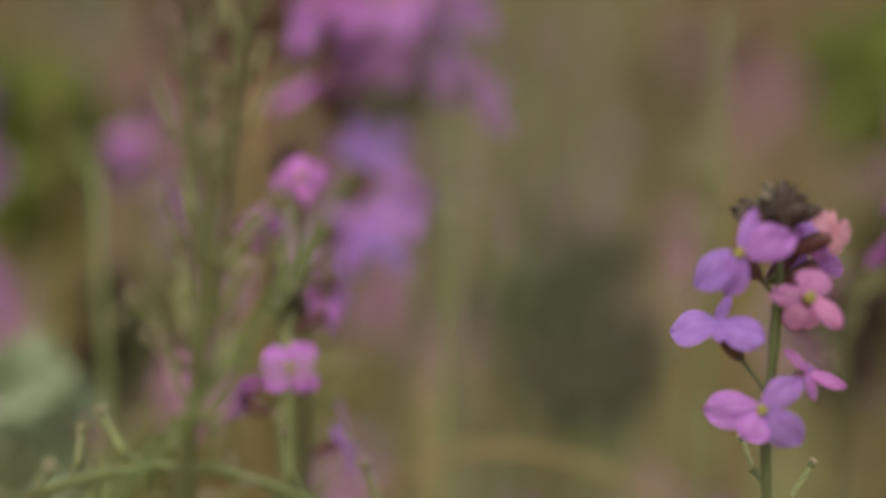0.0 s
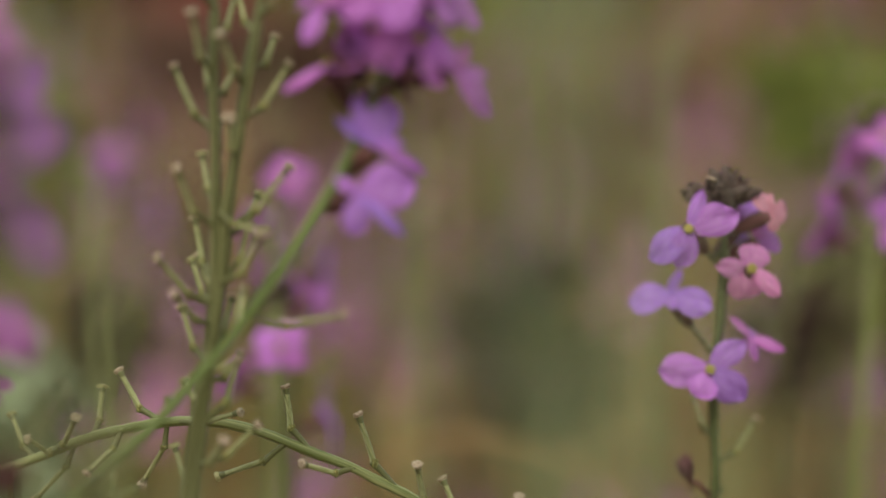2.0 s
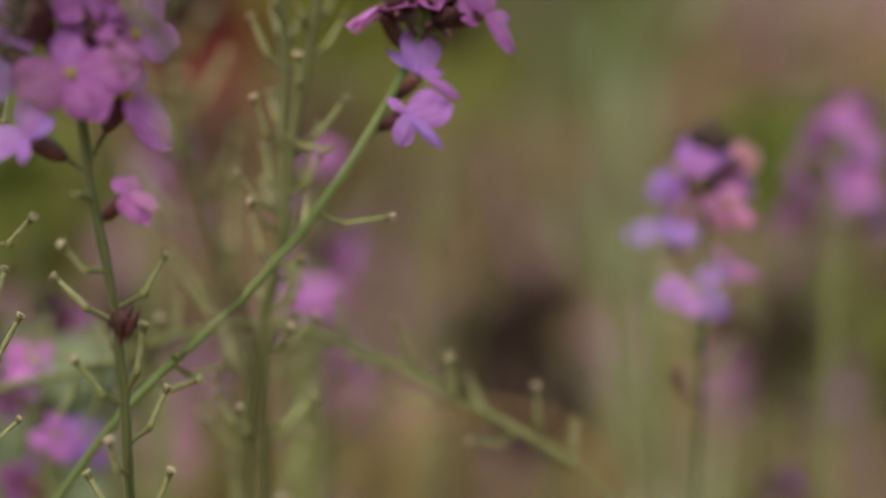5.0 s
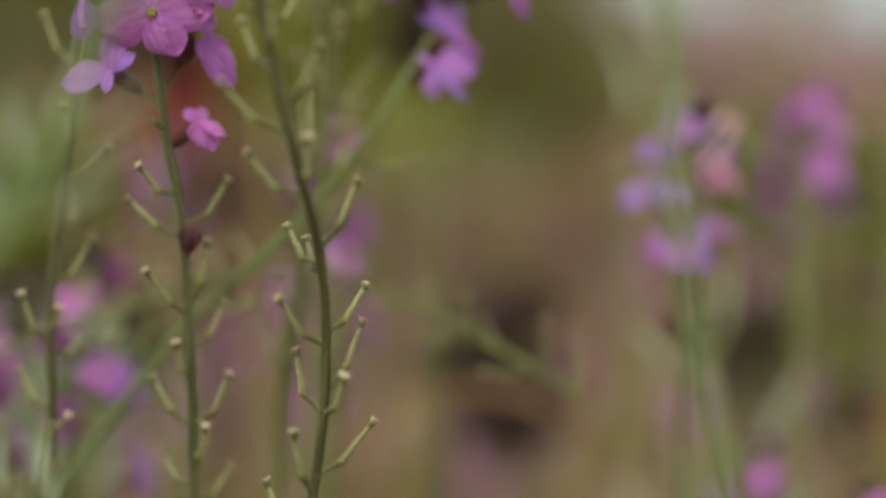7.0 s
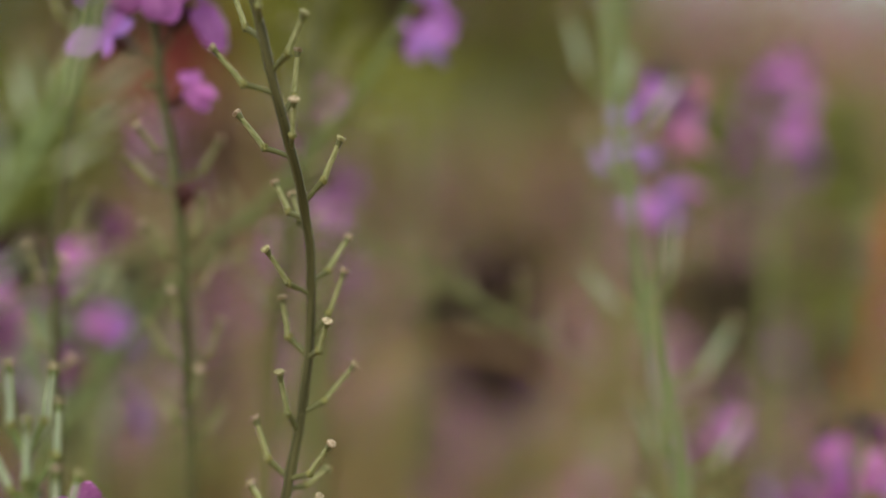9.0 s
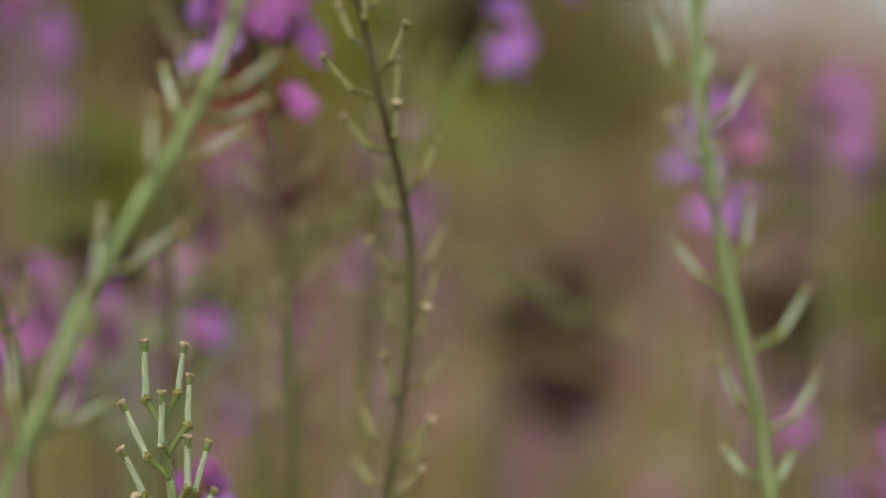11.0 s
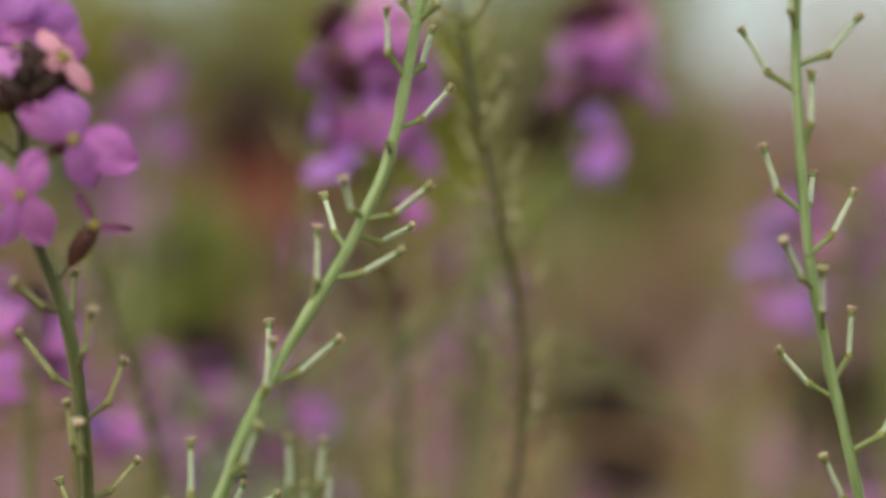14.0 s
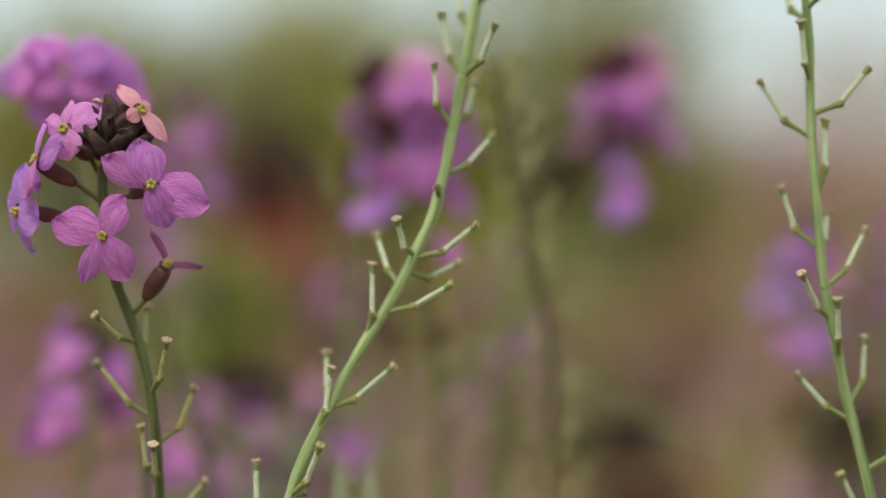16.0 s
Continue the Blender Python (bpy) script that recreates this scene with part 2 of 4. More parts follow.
def bud_mesh(seed, material, loose=1):
    """A closed bud of unit length along +z: four narrow sepals folded to a tip that leans over, on a short stalk."""
    rnd = random.Random(seed)
    bm = bmesh.new()
    b = rnd.uniform(-0.16, 0.16)
    tip = rnd.uniform(0.02, 0.07)
    line = [(0, 0, -0.5), (0, 0, -0.2), (0, 0, 0), (b * 0.2, 0, 0.2), (b * 0.5, 0, 0.5), (b * 1.1, 0.02, 0.78), (b * 1.6, 0.05, 0.93), (b * 2.1, 0.09, 1.02)]
    tube(bm, line, [0.05, 0.055, 0.09, 0.17, 0.2, 0.16, 0.10, tip], 8, 0.2)
    for k in range(loose):  # sepals that stand off
        q = rnd.uniform(0, 6.28) if loose == 1 else k * 6.28 / loose + rnd.uniform(-.3, .3)
        u = Vector((math.cos(q), math.sin(q), 0))
        f = rnd.uniform(1, 1.7) if loose > 1 else 1
        tube(bm, [tuple(u * .15 + Vector((0, 0, .1))), tuple(u * .24 * f + Vector((0, 0, .5))), tuple(u * .24 * f + Vector((0, 0, .85))), tuple(u * .34 * f + Vector((0, 0, 1.0)))], [.05, .09, .07, .02], 5)
    me = bpy.data.meshes.new("bud")
    bm.to_mesh(me)
    bm.free()
    me.materials.append(material)
    me.shade_smooth()
    return me


BUDS = [bud_mesh(i, bud_dark) for i in range(7)]
RED_BUDS = [bud_mesh(i + 3, bud_red, 5) for i in range(4)]
GREY_BUDS = [bud_mesh(i, bud_grey) for i in range(7)]


def knob(bm, c, size, slot):
    """A small rounded lump."""
    got = bmesh.ops.create_icosphere(bm, subdivisions=1, radius=1.0, matrix=Matrix.Translation(c) @ Matrix.Diagonal((*size, 1)))
    for f in {f for v in got["verts"] for f in v.link_faces}:
        f.material_index = slot


def pod_mesh(seed, material, stalk_material, stub=False):
    """A spent seed pod of unit length along +z: stalk, lumpy knuckle where the valves fell off, flat pale beak that bends up, dark neck."""
    rnd = random.Random(seed)
    bow = rnd.uniform(0.1, 0.21)
    k = 0.86 if stub else rnd.uniform(0.33, 0.41)
    prof = [(0, .07, 0), (.06, .056, .12), (k * .55, .054, .5), (k - .05, .06, .88), (k - .022, .078, .97), (k, .088, 1), (k + .022, .072, .985)]
    if stub:
        prof += [(.93, .06, .9), (.97, .03, .88)]
    else:
        prof += [(k + .06, .054, .93), (.58, .056, .66), (.74, .052, .4), (.84, .05, .24), (.88, .054, .18), (.93, .064, .1), (.965, .078, .04)]
    bm = bmesh.new()
    tube(bm, [(bow * c, 0, z) for z, r, c in prof], [r for z, r, c in prof], 8, 0.09)
    for f in bm.faces:
        z = f.calc_center_median().z
        f.material_index = 2 if k - .03 < z < k + .045 else 1 if z < k or z > .865 else 0
    for q in range(3):
        a = q * 2.1 + rnd.uniform(0, 1.2)
        knob(bm, (bow + .072 * math.cos(a), .072 * math.sin(a), k + rnd.uniform(-.012, .02)), (.042, .042, .026), 2 if q else 1)
    me = bpy.data.meshes.new("seed_pod")
    bm.to_mesh(me)
    bm.free()
    for m in (material, stalk_material, pod_joint):
        me.materials.append(m)
    me.shade_smooth()
    return me


def cap_mesh(material, seed):
    """The two-lobed, flared and roughened end of a pod, at the top of unit length."""
    rnd = random.Random(seed)
    bm = bmesh.new()
    tube(bm, [(0, 0, .945), (0, 0, .965), (0, 0, .985), (0, 0, 1.004), (0, 0, .998)], [.055, .075, .09, .078, .03], 8, 0.05)
    for s in (-1, 1):
        knob(bm, (rnd.uniform(-.015, .015), s * .06, .99 + rnd.uniform(-.004, .006)), (.058, .056, .021), 0)
    for q in range(5):
        a = q * 1.26 + rnd.uniform(0, .8)
        knob(bm, (.055 * math.cos(a), .075 * math.sin(a), 1.002), (.024, .024, .012), 0)
    me = bpy.data.meshes.new("stigma")
    bm.to_mesh(me)
    bm.free()
    me.materials.append(material)
    me.shade_smooth()
    return me


PODS = {m.name: [pod_mesh(i, m, s) for i in range(6)] for m, s in ((pod_green, stem_olive), (pod_pale, stem_fresh), (pod_olive, stem_dark))}
STUBS = [pod_mesh(i, pod_olive, stem_moss, True) for i in range(3)]
CAPS = [cap_mesh(cap_tan, 1), cap_mesh(cap_green, 2), cap_mesh(cap_tan, 3), cap_mesh(cap_tan, 4)]
POD_FOR = {"stem_green": "pod_green", "stem_pale": "pod_pale", "stem_dark": "pod_green", "stem_olive": "pod_green", "stem_fresh": "pod_green", "stem_moss": "pod_green", "straw": "pod_olive"}


def aim(d, spin=0.0):
    """A turn that takes +z to the direction d."""
    return Vector(d).to_track_quat("Z", "Y").to_matrix().to_4x4() @ Matrix.Rotation(spin, 4, "Z")


class Stem:
    """A stalk through a few points, from its foot to its tip, as a thing with its parts."""

    def __init__(self, name, r_foot, r_tip, material, label, points, stout=False):
        self.line, self.s = glide(points)
        # small unevenness of growth
        self.line = np.array([tuple(Vector(q) + 0.00022 * noise.noise_vector(Vector(q) * 70) + 0.00016 * noise.noise_vector(Vector(q) * 190)) for q in self.line])
        self.seed = int(abs(points[-1][0]) * 1e5) % 9973
        self.rnd = random.Random(self.seed)
        self.material = material
        self.stout = stout  # short, thick pods
        self.r = (r_foot, r_tip)
        self.root = tagged(new(name), label, "wallflower", "wallflower stalks")
        self.root.location = tuple(self.line[0])
        self.o = Vector(self.root.location)
        bm = bmesh.new()
        step = [i for i in range(len(self.line)) if i % 2 == 0 or i == len(self.line) - 1]
        w = [self.radius(self.s[i]) * (1 + 0.07 * math.sin(i * 1.7) + 0.05 * math.sin(i * 0.61)) for i in step]
        tube(bm, [tuple(Vector(self.line[i]) - self.o) for i in step], w, 12, 0.07)
        part("stalk", bm, material, self.root)

    def radius(self, s):
        top = 0.55 if s > 0.97 else 1.0
        return (self.r[0] + (self.r[1] - self.r[0]) * s) * (top if s > 0.985 else 1.0)

    def at(self, s):
        return Vector([float(np.interp(s, self.s, self.line[:, k])) for k in range(3)])


def pods(stem, rows):
    """rows: share of the stalk's length, azimuth, elevation (degrees), length (mm)."""
    kind = POD_FOR[stem.material.name]
    for i, (s, az, el, mm) in enumerate(rows):
        a, e = radians(az), radians(el)
        d = Vector((math.cos(e) * math.cos(a), math.cos(e) * math.sin(a), math.sin(e)))
        side = d.cross(Vector((0, 0, 1))).normalized()
        low = side.cross(d)  # the bow hangs outwards and down
        if low.z > 0:
            low = -low
        turn = Matrix((low, d.cross(low), d)).transposed().to_4x4()
        size = float(mm) * 0.001
        if mm < 8.2:  # only the dark foot of a pod is left, close to the stalk
            share("pod_stub", STUBS[i % 3], stem.root, Matrix.Translation(stem.at(s) - stem.o) @ turn @ Matrix.Diagonal((0.0092, 0.0092, 0.0062, 1)))
            continue
        thick = 0.0106 if stem.stout else 0.0092
        m = Matrix.Translation(stem.at(s) - stem.o) @ turn @ Matrix.Diagonal((thick, thick, size, 1))
        pod = share("seed_pod", PODS[kind][(i + stem.seed) % 6], stem.root, m)
        share("stigma", CAPS[(i * 7 + stem.seed) % 4], pod, Matrix.Diagonal((0.0108 / thick, 0.0108 / thick, 1, 1)))
        # a joint mark where the pod leaves the stalk
        if i % 2 == 0:
            bm = bmesh.new()
            bmesh.ops.create_icosphere(bm, subdivisions=1, radius=stem.radius(s) * 1.12,
                                       matrix=Matrix.Translation(stem.at(s) - stem.o) @ Matrix.Diagonal((1, 1, 0.7, 1)))
            part("node", bm, stem_dark if i % 4 == 0 else stem.material, stem.root)


def pick_tint(t):
    if t < 0:
        return "dry"
    if t >= 0.9:
        return "salmon"
    if t >= 0.6:
        return "pink"
    return "purple" if t < 0.16 else "mauve"


def blooms(stem, rows):
    """rows: share of the stalk's length, offset of the flower's eye (mm), azimuth and elevation of its face, width (mm), tint, turn of its petals."""
    for i, (s, off, az, el, mm, tint, *given) in enumerate(rows):
        rnd = random.Random(stem.seed * 31 + i)
        ragged = given[1] if len(given) > 1 else 15  # below 0: the eye is turned away
        a, e = radians(az), radians(el)
        n = Vector((math.cos(e) * math.cos(a), math.cos(e) * math.sin(a), math.sin(e)))
        root = stem.at(s) - stem.o
        eye = root + Vector(off) * 0.001
        size = float(mm) * 0.001
        if mm < 8:  # a small withered bud on a short stalk
            ob = share("bud", RED_BUDS[i % 4], stem.root, Matrix.Translation(eye - n * size * .4) @ aim(n) @ Matrix.Diagonal((size * 1.2, size * 1.2, size * 1.1, 1)))
            bm = bmesh.new()
            tube(bm, [tuple(root), tuple((root + eye) / 2 + n * .0004), tuple(eye - n * size * .4)], [0.0006, 0.0005, 0.0005], 6)
            part("pedicel", bm, calyx_dark, stem.root)
            continue
        # the calyx leans between the way from the stalk and the way the petals face
        c = (n * 0.5 + (eye - root).normalized() * 0.8).normalized()
        throat = eye - c * 0.0085
        bm = bmesh.new()
        mid = (root + throat) / 2 - c * 0.001
        tube(bm, [tuple(root), tuple(mid), tuple(throat)], [0.0006, 0.00045, 0.0005], 6)
        for f in bm.faces:
            f.material_index = 1
        k = 1.12 if mm > 11 else 0.9
        ax = [(0, .0007), (.0010, .0012), (.003, .0015 * k), (.0050, .0015 * k), (.0066, .0014 * k), (.0076, .0010 * k)]
        tube(bm, [tuple(throat + c * z) for z, r in ax], [r for z, r in ax], 8, 0.12)
        flower = part("flower", bm, calyx_dark, stem.root)
        flower.data.materials.append(stem_olive)
        kind = pick_tint(tint)
        own = given[0] if given and isinstance(given[0], tuple) else ()
        spin = 0.0 if own else radians(given[0]) if given else rnd.uniform(0, math.pi / 2)
        shut = radians(4 if mm > 11 else 34) if tint >= 0 else radians(30)
        face = Matrix.Translation(eye - n * 0.0006) @ aim(n, spin)
        # own: each petal's turn (degrees), length (mm) and width for its length; else four alike
        leaves = own or [(q * 90 + rnd.uniform(-13, 13), mm * 0.54 * rnd.uniform(0.92, 1.08), 0.8 * rnd.uniform(0.95, 1.12)) for q in range(4 if tint >= 0 else 2)]
        for q, (turned, long, wide) in enumerate(leaves):
            open_by = -shut * (0.5 if own else 1) + radians(rnd.uniform(-1, 1) * abs(ragged))
            turn = Matrix.Rotation(radians(turned), 4, "Z") @ Matrix.Rotation(open_by, 4, "Y") @ Matrix.Rotation(radians(rnd.uniform(-14, 14)), 4, "X")
            ln = long * 0.001
            m = face @ turn @ Matrix.Translation((-0.0002, 0, 0.0003 * (q % 2))) @ Matrix.Diagonal((ln, ln * wide / 0.8 * (0.35 if tint < 0 else 1), ln, 1))
            share("petal", PETALS[kind][(q + i) % 4], flower, m)
        if ragged < 0:
            continue
        share("throat", THROAT, flower, face @ Matrix.Diagonal((0.0016, 0.0016, 0.0014, 1)))
        share("stamen_tuft", EYE, flower, face @ Matrix.Diagonal((0.00120, 0.00120, 0.0011, 1)))


def crown(stem, count, spread, mm=5.0, deep=0.004, kinds=BUDS):
    """A tight dome of dark, blunt buds that close over a stalk's tip; deep: how far its sides reach down."""
    rnd = random.Random(stem.seed + 5)
    top = stem.at(1.0) - stem.o
    for i in range(count):
        a = i * 2.4
        out = math.sqrt((i + 0.5) / count)
        ln = mm * 0.001 * rnd.uniform(0.8, 1.1)
        c = top + Vector((math.cos(a) * out * spread, math.sin(a) * out * spread, -deep * out * out))
        d = Vector((math.cos(a) * out * .8 + rnd.uniform(-.45, .45), math.sin(a) * out * .8 + rnd.uniform(-.45, .45), 1.15 - 0.75 * out)).normalized()
        bud = share("bud", kinds[i % 7], stem.root, Matrix.Translation(c - d * ln * .45) @ aim(d, a * 1.7) @ Matrix.Diagonal((ln * 1.15, ln * 1.15, ln * 1.05, 1)))
        if i % 2:  # a curled sepal tip on every other bud
            bm = bmesh.new()
            tube(bm, [(0, .05, .9), (.08, .08, 1.05), (.2, .04, 1.08)], [.07, .05, .02], 5)
            part("sepal", bm, cap_tan if i % 6 == 1 else bud_dark, bud)


def head(stem, count, spread=0.009, length=0.035, mm=15, seed=0):
    """Blooms set round the upper end of a stalk, with buds above."""
    rnd = random.Random(stem.seed + seed)
    total = float(np.linalg.norm(np.diff(stem.line, axis=0), axis=1).sum())
    rows = []
    for i in range(count):
        k = (i + 0.5) / count
        a = i * 137.5 + rnd.uniform(-25, 25)
        r = spread * (1.15 - 0.45 * k) * 1000
        s = 1 - length / total * (1 - 0.85 * k)
        el = rnd.uniform(-5, 25) + 20 * k
        rows.append((s, (r * math.cos(radians(a)), r * math.sin(radians(a)), 5 + 2 * k), a, el, mm * (1.05 - 0.3 * k), 0.14 + 0.2 * ((i * 7 + seed) % 3 > 0) + 0.24 * k * k))
    blooms(stem, rows)
    crown(stem, 2 + count, 0.004, 4.0)

# ---------------------------------------------------------------- ground
bm = bmesh.new()
bmesh.ops.create_grid(bm, x_segments=90, y_segments=90, size=1.0)
for v in bm.verts:
    # cells grow from a few centimetres near by to far fields at the horizon
    k = lambda c: math.copysign(abs(c) ** 5 * 1990 + abs(c) * 6, c)
    v.co.x, v.co.y = k(v.co.x), k(v.co.y)
    near = max(0.0, 1 - (v.co.length / 8))
    v.co.z = 0.03 * near * noise.noise(v.co * 2.3) + 0.015 * near * noise.noise(v.co * 9)
tagged(part("ground", bm, soil), "bare brown garden soil between the plants", "ground", kind="structure")


# ---------------------------------------------------------------- plants behind
def leaf_blade(bm, foot, d, length, width, droop):
    """A narrow pointed leaf, folded along its midrib."""
    d = Vector(d).normalized()
    side = d.cross(Vector((0, 0, 1)))
    side = side.normalized() if side.length > 1e-3 else Vector((1, 0, 0))
    up = side.cross(d)
    rows = []
    for i, (u, w) in enumerate(((0, .15), (.25, .7), (.55, 1), (.82, .6), (1, .04))):
        c = Vector(foot) + d * (length * u) - Vector((0, 0, droop * length * u * u))
        h = side * (width * w * 0.5)
        f = up * (width * w * 0.18)
        rows.append([bm.verts.new(c - h + f), bm.verts.new(c), bm.verts.new(c + h + f)])
    for a, b in zip(rows, rows[1:]):
        bm.faces.new((a[0], a[1], b[1], b[0]))
        bm.faces.new((a[1], a[2], b[2], b[1]))


def far_head(bm, top, rnd, mm=17, count=7):
    """A head of four-petalled flowers, for plants that stand well behind."""
    for i in range(count):
        k = i / count
        a = i * 2.4 + rnd.uniform(-.3, .3)
        n = Vector((math.cos(a), math.sin(a), 0.2 + 0.9 * k + rnd.uniform(-.2, .2))).normalized()
        c = Vector(top) + Vector((math.cos(a), math.sin(a), 0)) * (0.012 * (1.1 - .6 * k)) + Vector((0, 0, -0.03 + 0.035 * k))
        face = Matrix.Translation(c) @ aim(n, rnd.uniform(0, 1.5))
        ln = mm * 0.0005 * rnd.uniform(.9, 1.1)
        for q in range(4):
            m = face @ Matrix.Rotation(q * math.pi / 2, 4, "Z") @ Matrix.Rotation(rnd.uniform(-.3, .1), 4, "Y")
            vs = [bm.verts.new(m @ Vector(p)) for p in ((0, 0, 0), (ln * .35, -ln * .22, 0), (ln * .8, -ln * .42, 0), (ln * 1.05, 0, -ln * .1), (ln * .8, ln * .42, 0), (ln * .35, ln * .22, 0))]
            bm.faces.new(vs)


def wallflower(seed, height, stems, blooming, leafy, foliage):
    """A bushy wallflower: woody foot, many upright stalks with narrow leaves, some with heads of bloom, some with pods."""
    rnd = random.Random(seed)
    root = new("wallflower_plant")
    for i in range(stems):
        a = i * 2.4 + rnd.uniform(-.3, .3)
        r = 0.02 + 0.15 * math.sqrt((i + .5) / stems)
        h = height * rnd.uniform(.82, 1.04)
        foot = Vector((0.03 * math.cos(a), 0.03 * math.sin(a), 0))
        tip = Vector((r * math.cos(a), r * math.sin(a), h))
        mid = Vector((r * .8 * math.cos(a), r * .8 * math.sin(a), h * .45))
        line, s = glide([foot, mid, tip], 7)
        bm = bmesh.new()
        tube(bm, [tuple(p) for p in line], [0.0032 - 0.0018 * x for x in s], 5)
        stalk = part("stalk", bm, straw if i % 3 else stem_green, root)
        bm = bmesh.new()
        for k in range(int(26 * leafy)):
            u = rnd.uniform(.12, .8)
            p = [float(np.interp(u, s, line[:, c])) for c in range(3)]
            b = rnd.uniform(0, 6.3)
            leaf_blade(bm, p, (math.cos(b), math.sin(b), rnd.uniform(.2, 1.1)), rnd.uniform(.03, .06), rnd.uniform(.006, .011), rnd.uniform(.1, .5))
        tagged(part("foliage", bm, foliage, stalk), kind="stuff")
        if rnd.random() < blooming:
            bm = bmesh.new()
            far_head(bm, tip, rnd)
            tagged(part("flower_head", bm, rnd.choice((petal_mauve, petal_mauve, petal_pink, petal_pink)), stalk), kind="stuff")
            bm = bmesh.new()
            for k in range(7):
                c = tip + Vector((rnd.uniform(-.005, .005), rnd.uniform(-.005, .005), rnd.uniform(.0, .008)))
                bmesh.ops.create_icosphere(bm, subdivisions=1, radius=.0018, matrix=Matrix.Translation(c) @ Matrix.Diagonal((1, 1, 2.2, 1)))
            tagged(part("bud_tuft", bm, bud_dark, stalk), kind="stuff")
        else:
            bm = bmesh.new()
            for k in range(12):
                u = rnd.uniform(.72, .99)
                p = Vector([float(np.interp(u, s, line[:, c])) for c in range(3)])
                b = rnd.uniform(0, 6.3)
                d = Vector((math.cos(b), math.sin(b), 1)) * .011
                tube(bm, [tuple(p), tuple(p + d * .5), tuple(p + d)], [.0007, .0009, .0008], 4)
            tagged(part("pod_spray", bm, pod_green, stalk), kind="stuff")
    return root


KINDS = [tagged(wallflower(11, 0.60, 15, 0.42, 1.0, leaf_brown), "bushy wallflower plant with mauve flower heads", "plant", "wallflower plants"),
         tagged(wallflower(12, 0.62, 15, 0.22, 1.2, straw), "straw-coloured wallflower plant gone mostly to seed", "plant", "wallflower plants"),
         tagged(wallflower(13, 0.60, 16, 0.2, 1.3, leaf_bright), "leafy green wallflower plant with a few mauve heads", "plant", "wallflower plants"),
         tagged(wallflower(14, 0.61, 16, 0.45, 1.4, leaf_brown), "reddish brown wallflower plant with mauve heads", "plant", "wallflower plants")]
rnd = random.Random(4)
spots = []
for row, y in enumerate((0.60, 0.80, 1.02, 1.28, 1.58, 1.95)):
    n = 4 + row
    half = 0.42 * (y + .25) + .12
    for i in range(n):
        spots.append((-half + 2 * half * (i + .5 + rnd.uniform(-.25, .25)) / n, y + rnd.uniform(-.07, .07)))
for i, (x, y) in enumerate(spots):
    grow = 0.90 + 0.30 * min(1.0, max(0.0, y - .6) / 1.2)
    turn = pose(x, y, 0, 0, 0, rnd.uniform(0, 360)) @ Matrix.Diagonal((1, 1, grow * rnd.uniform(.93, 1.07), 1))
    if i < 4:
        KINDS[i].matrix_basis = turn
    else:
        copy_thing(KINDS[(1, 1, 3, 2, 3, 1, 0)[i % 7]], turn)


def shrub(name, label, x, y, height, width, material, seed, count=2600, leaf=.05, bloom=0, low=.45, high=.86):
    """A rounded shrub: several limbs and a crown of many small leaves with gaps."""
    rnd = random.Random(seed)
    root = tagged(new(name), label, "shrub")
    root.location = (x, y, 0)
    lobes = []
    for i in range(11):
        a, r = i * 2.4, width * .5 * math.sqrt((i + .3) / 11)
        c = Vector((r * math.cos(a), r * math.sin(a) * .6, height * rnd.uniform(low, high) * (1 - (.25 if low < .8 else 0) * (r / width))))
        lobes.append((c, width * rnd.uniform(.16, .26)))
        bm = bmesh.new()
        foot = 0.1 * width
        tube(bm, [(foot * .3 * math.cos(a), foot * .3 * math.sin(a), 0), tuple(c * .5 + Vector((0, 0, .04))), tuple(c)], [foot * .11, foot * .07, foot * .025], 5)
        part("limb", bm, old_wood, root)
    for name, total, mat, size, lo in (("crown", count, material, leaf, .5), ("blossom", bloom, petal_pink, leaf * .55, .9)):
        if not total:
            continue
        verts, faces = [], []
        for i in range(total):
            c, r = lobes[i % len(lobes)]
            d = Vector((rnd.gauss(0, 1), rnd.gauss(0, 1), rnd.gauss(0, 1))).normalized()
            p = c + d * r * rnd.uniform(lo, 1.12)
            p.z = max(p.z, .04)
            t = Vector((rnd.gauss(0, 1), rnd.gauss(0, 1), rnd.gauss(.3, 1))).normalized()
            s = t.cross(d)
            s = s.normalized() if s.length > 1e-3 else Vector((1, 0, 0))
            ln = size * rnd.uniform(.6, 1.2)
            wide = ln * (.24 if name == "crown" else .42)
            k = len(verts)
            verts += [tuple(p), tuple(p + t * ln * .5 + s * wide), tuple(p + t * ln), tuple(p + t * ln * .5 - s * wide)]
            faces.append((k, k + 1, k + 2, k + 3))
        me = bpy.data.meshes.new(name)
        me.from_pydata(verts, [], faces)
        me.materials.append(mat)
        ob = new(name, me)
        ob.parent = root
        tagged(ob, kind="stuff")
    return root


GREEN, MAUVE = "dense olive green garden shrub", "brownish garden shrub covered in mauve blossom"
shrub("olive_shrub", GREEN, -1.05, 2.75, 1.70, 0.9, leaf_bright, 1, 3600)
shrub("olive_shrub", GREEN, -0.70, 2.9, 1.80, 0.85, leaf_bright, 13, 3800)
shrub("olive_shrub", GREEN, -0.42, 2.95, 1.70, 0.95, leaf_bright, 2, 4400)
shrub("olive_shrub", GREEN, 0.05, 2.75, 1.88, 0.95, leaf_bright, 6, 4400)
shrub("mauve_shrub", MAUVE, 0.45, 3.05, 1.68, 0.95, leaf_grey, 11, 4400, bloom=1300)
shrub("mauve_shrub", MAUVE, 0.82, 2.6, 1.40, 0.95, leaf_grey, 3, 4200, bloom=1300)
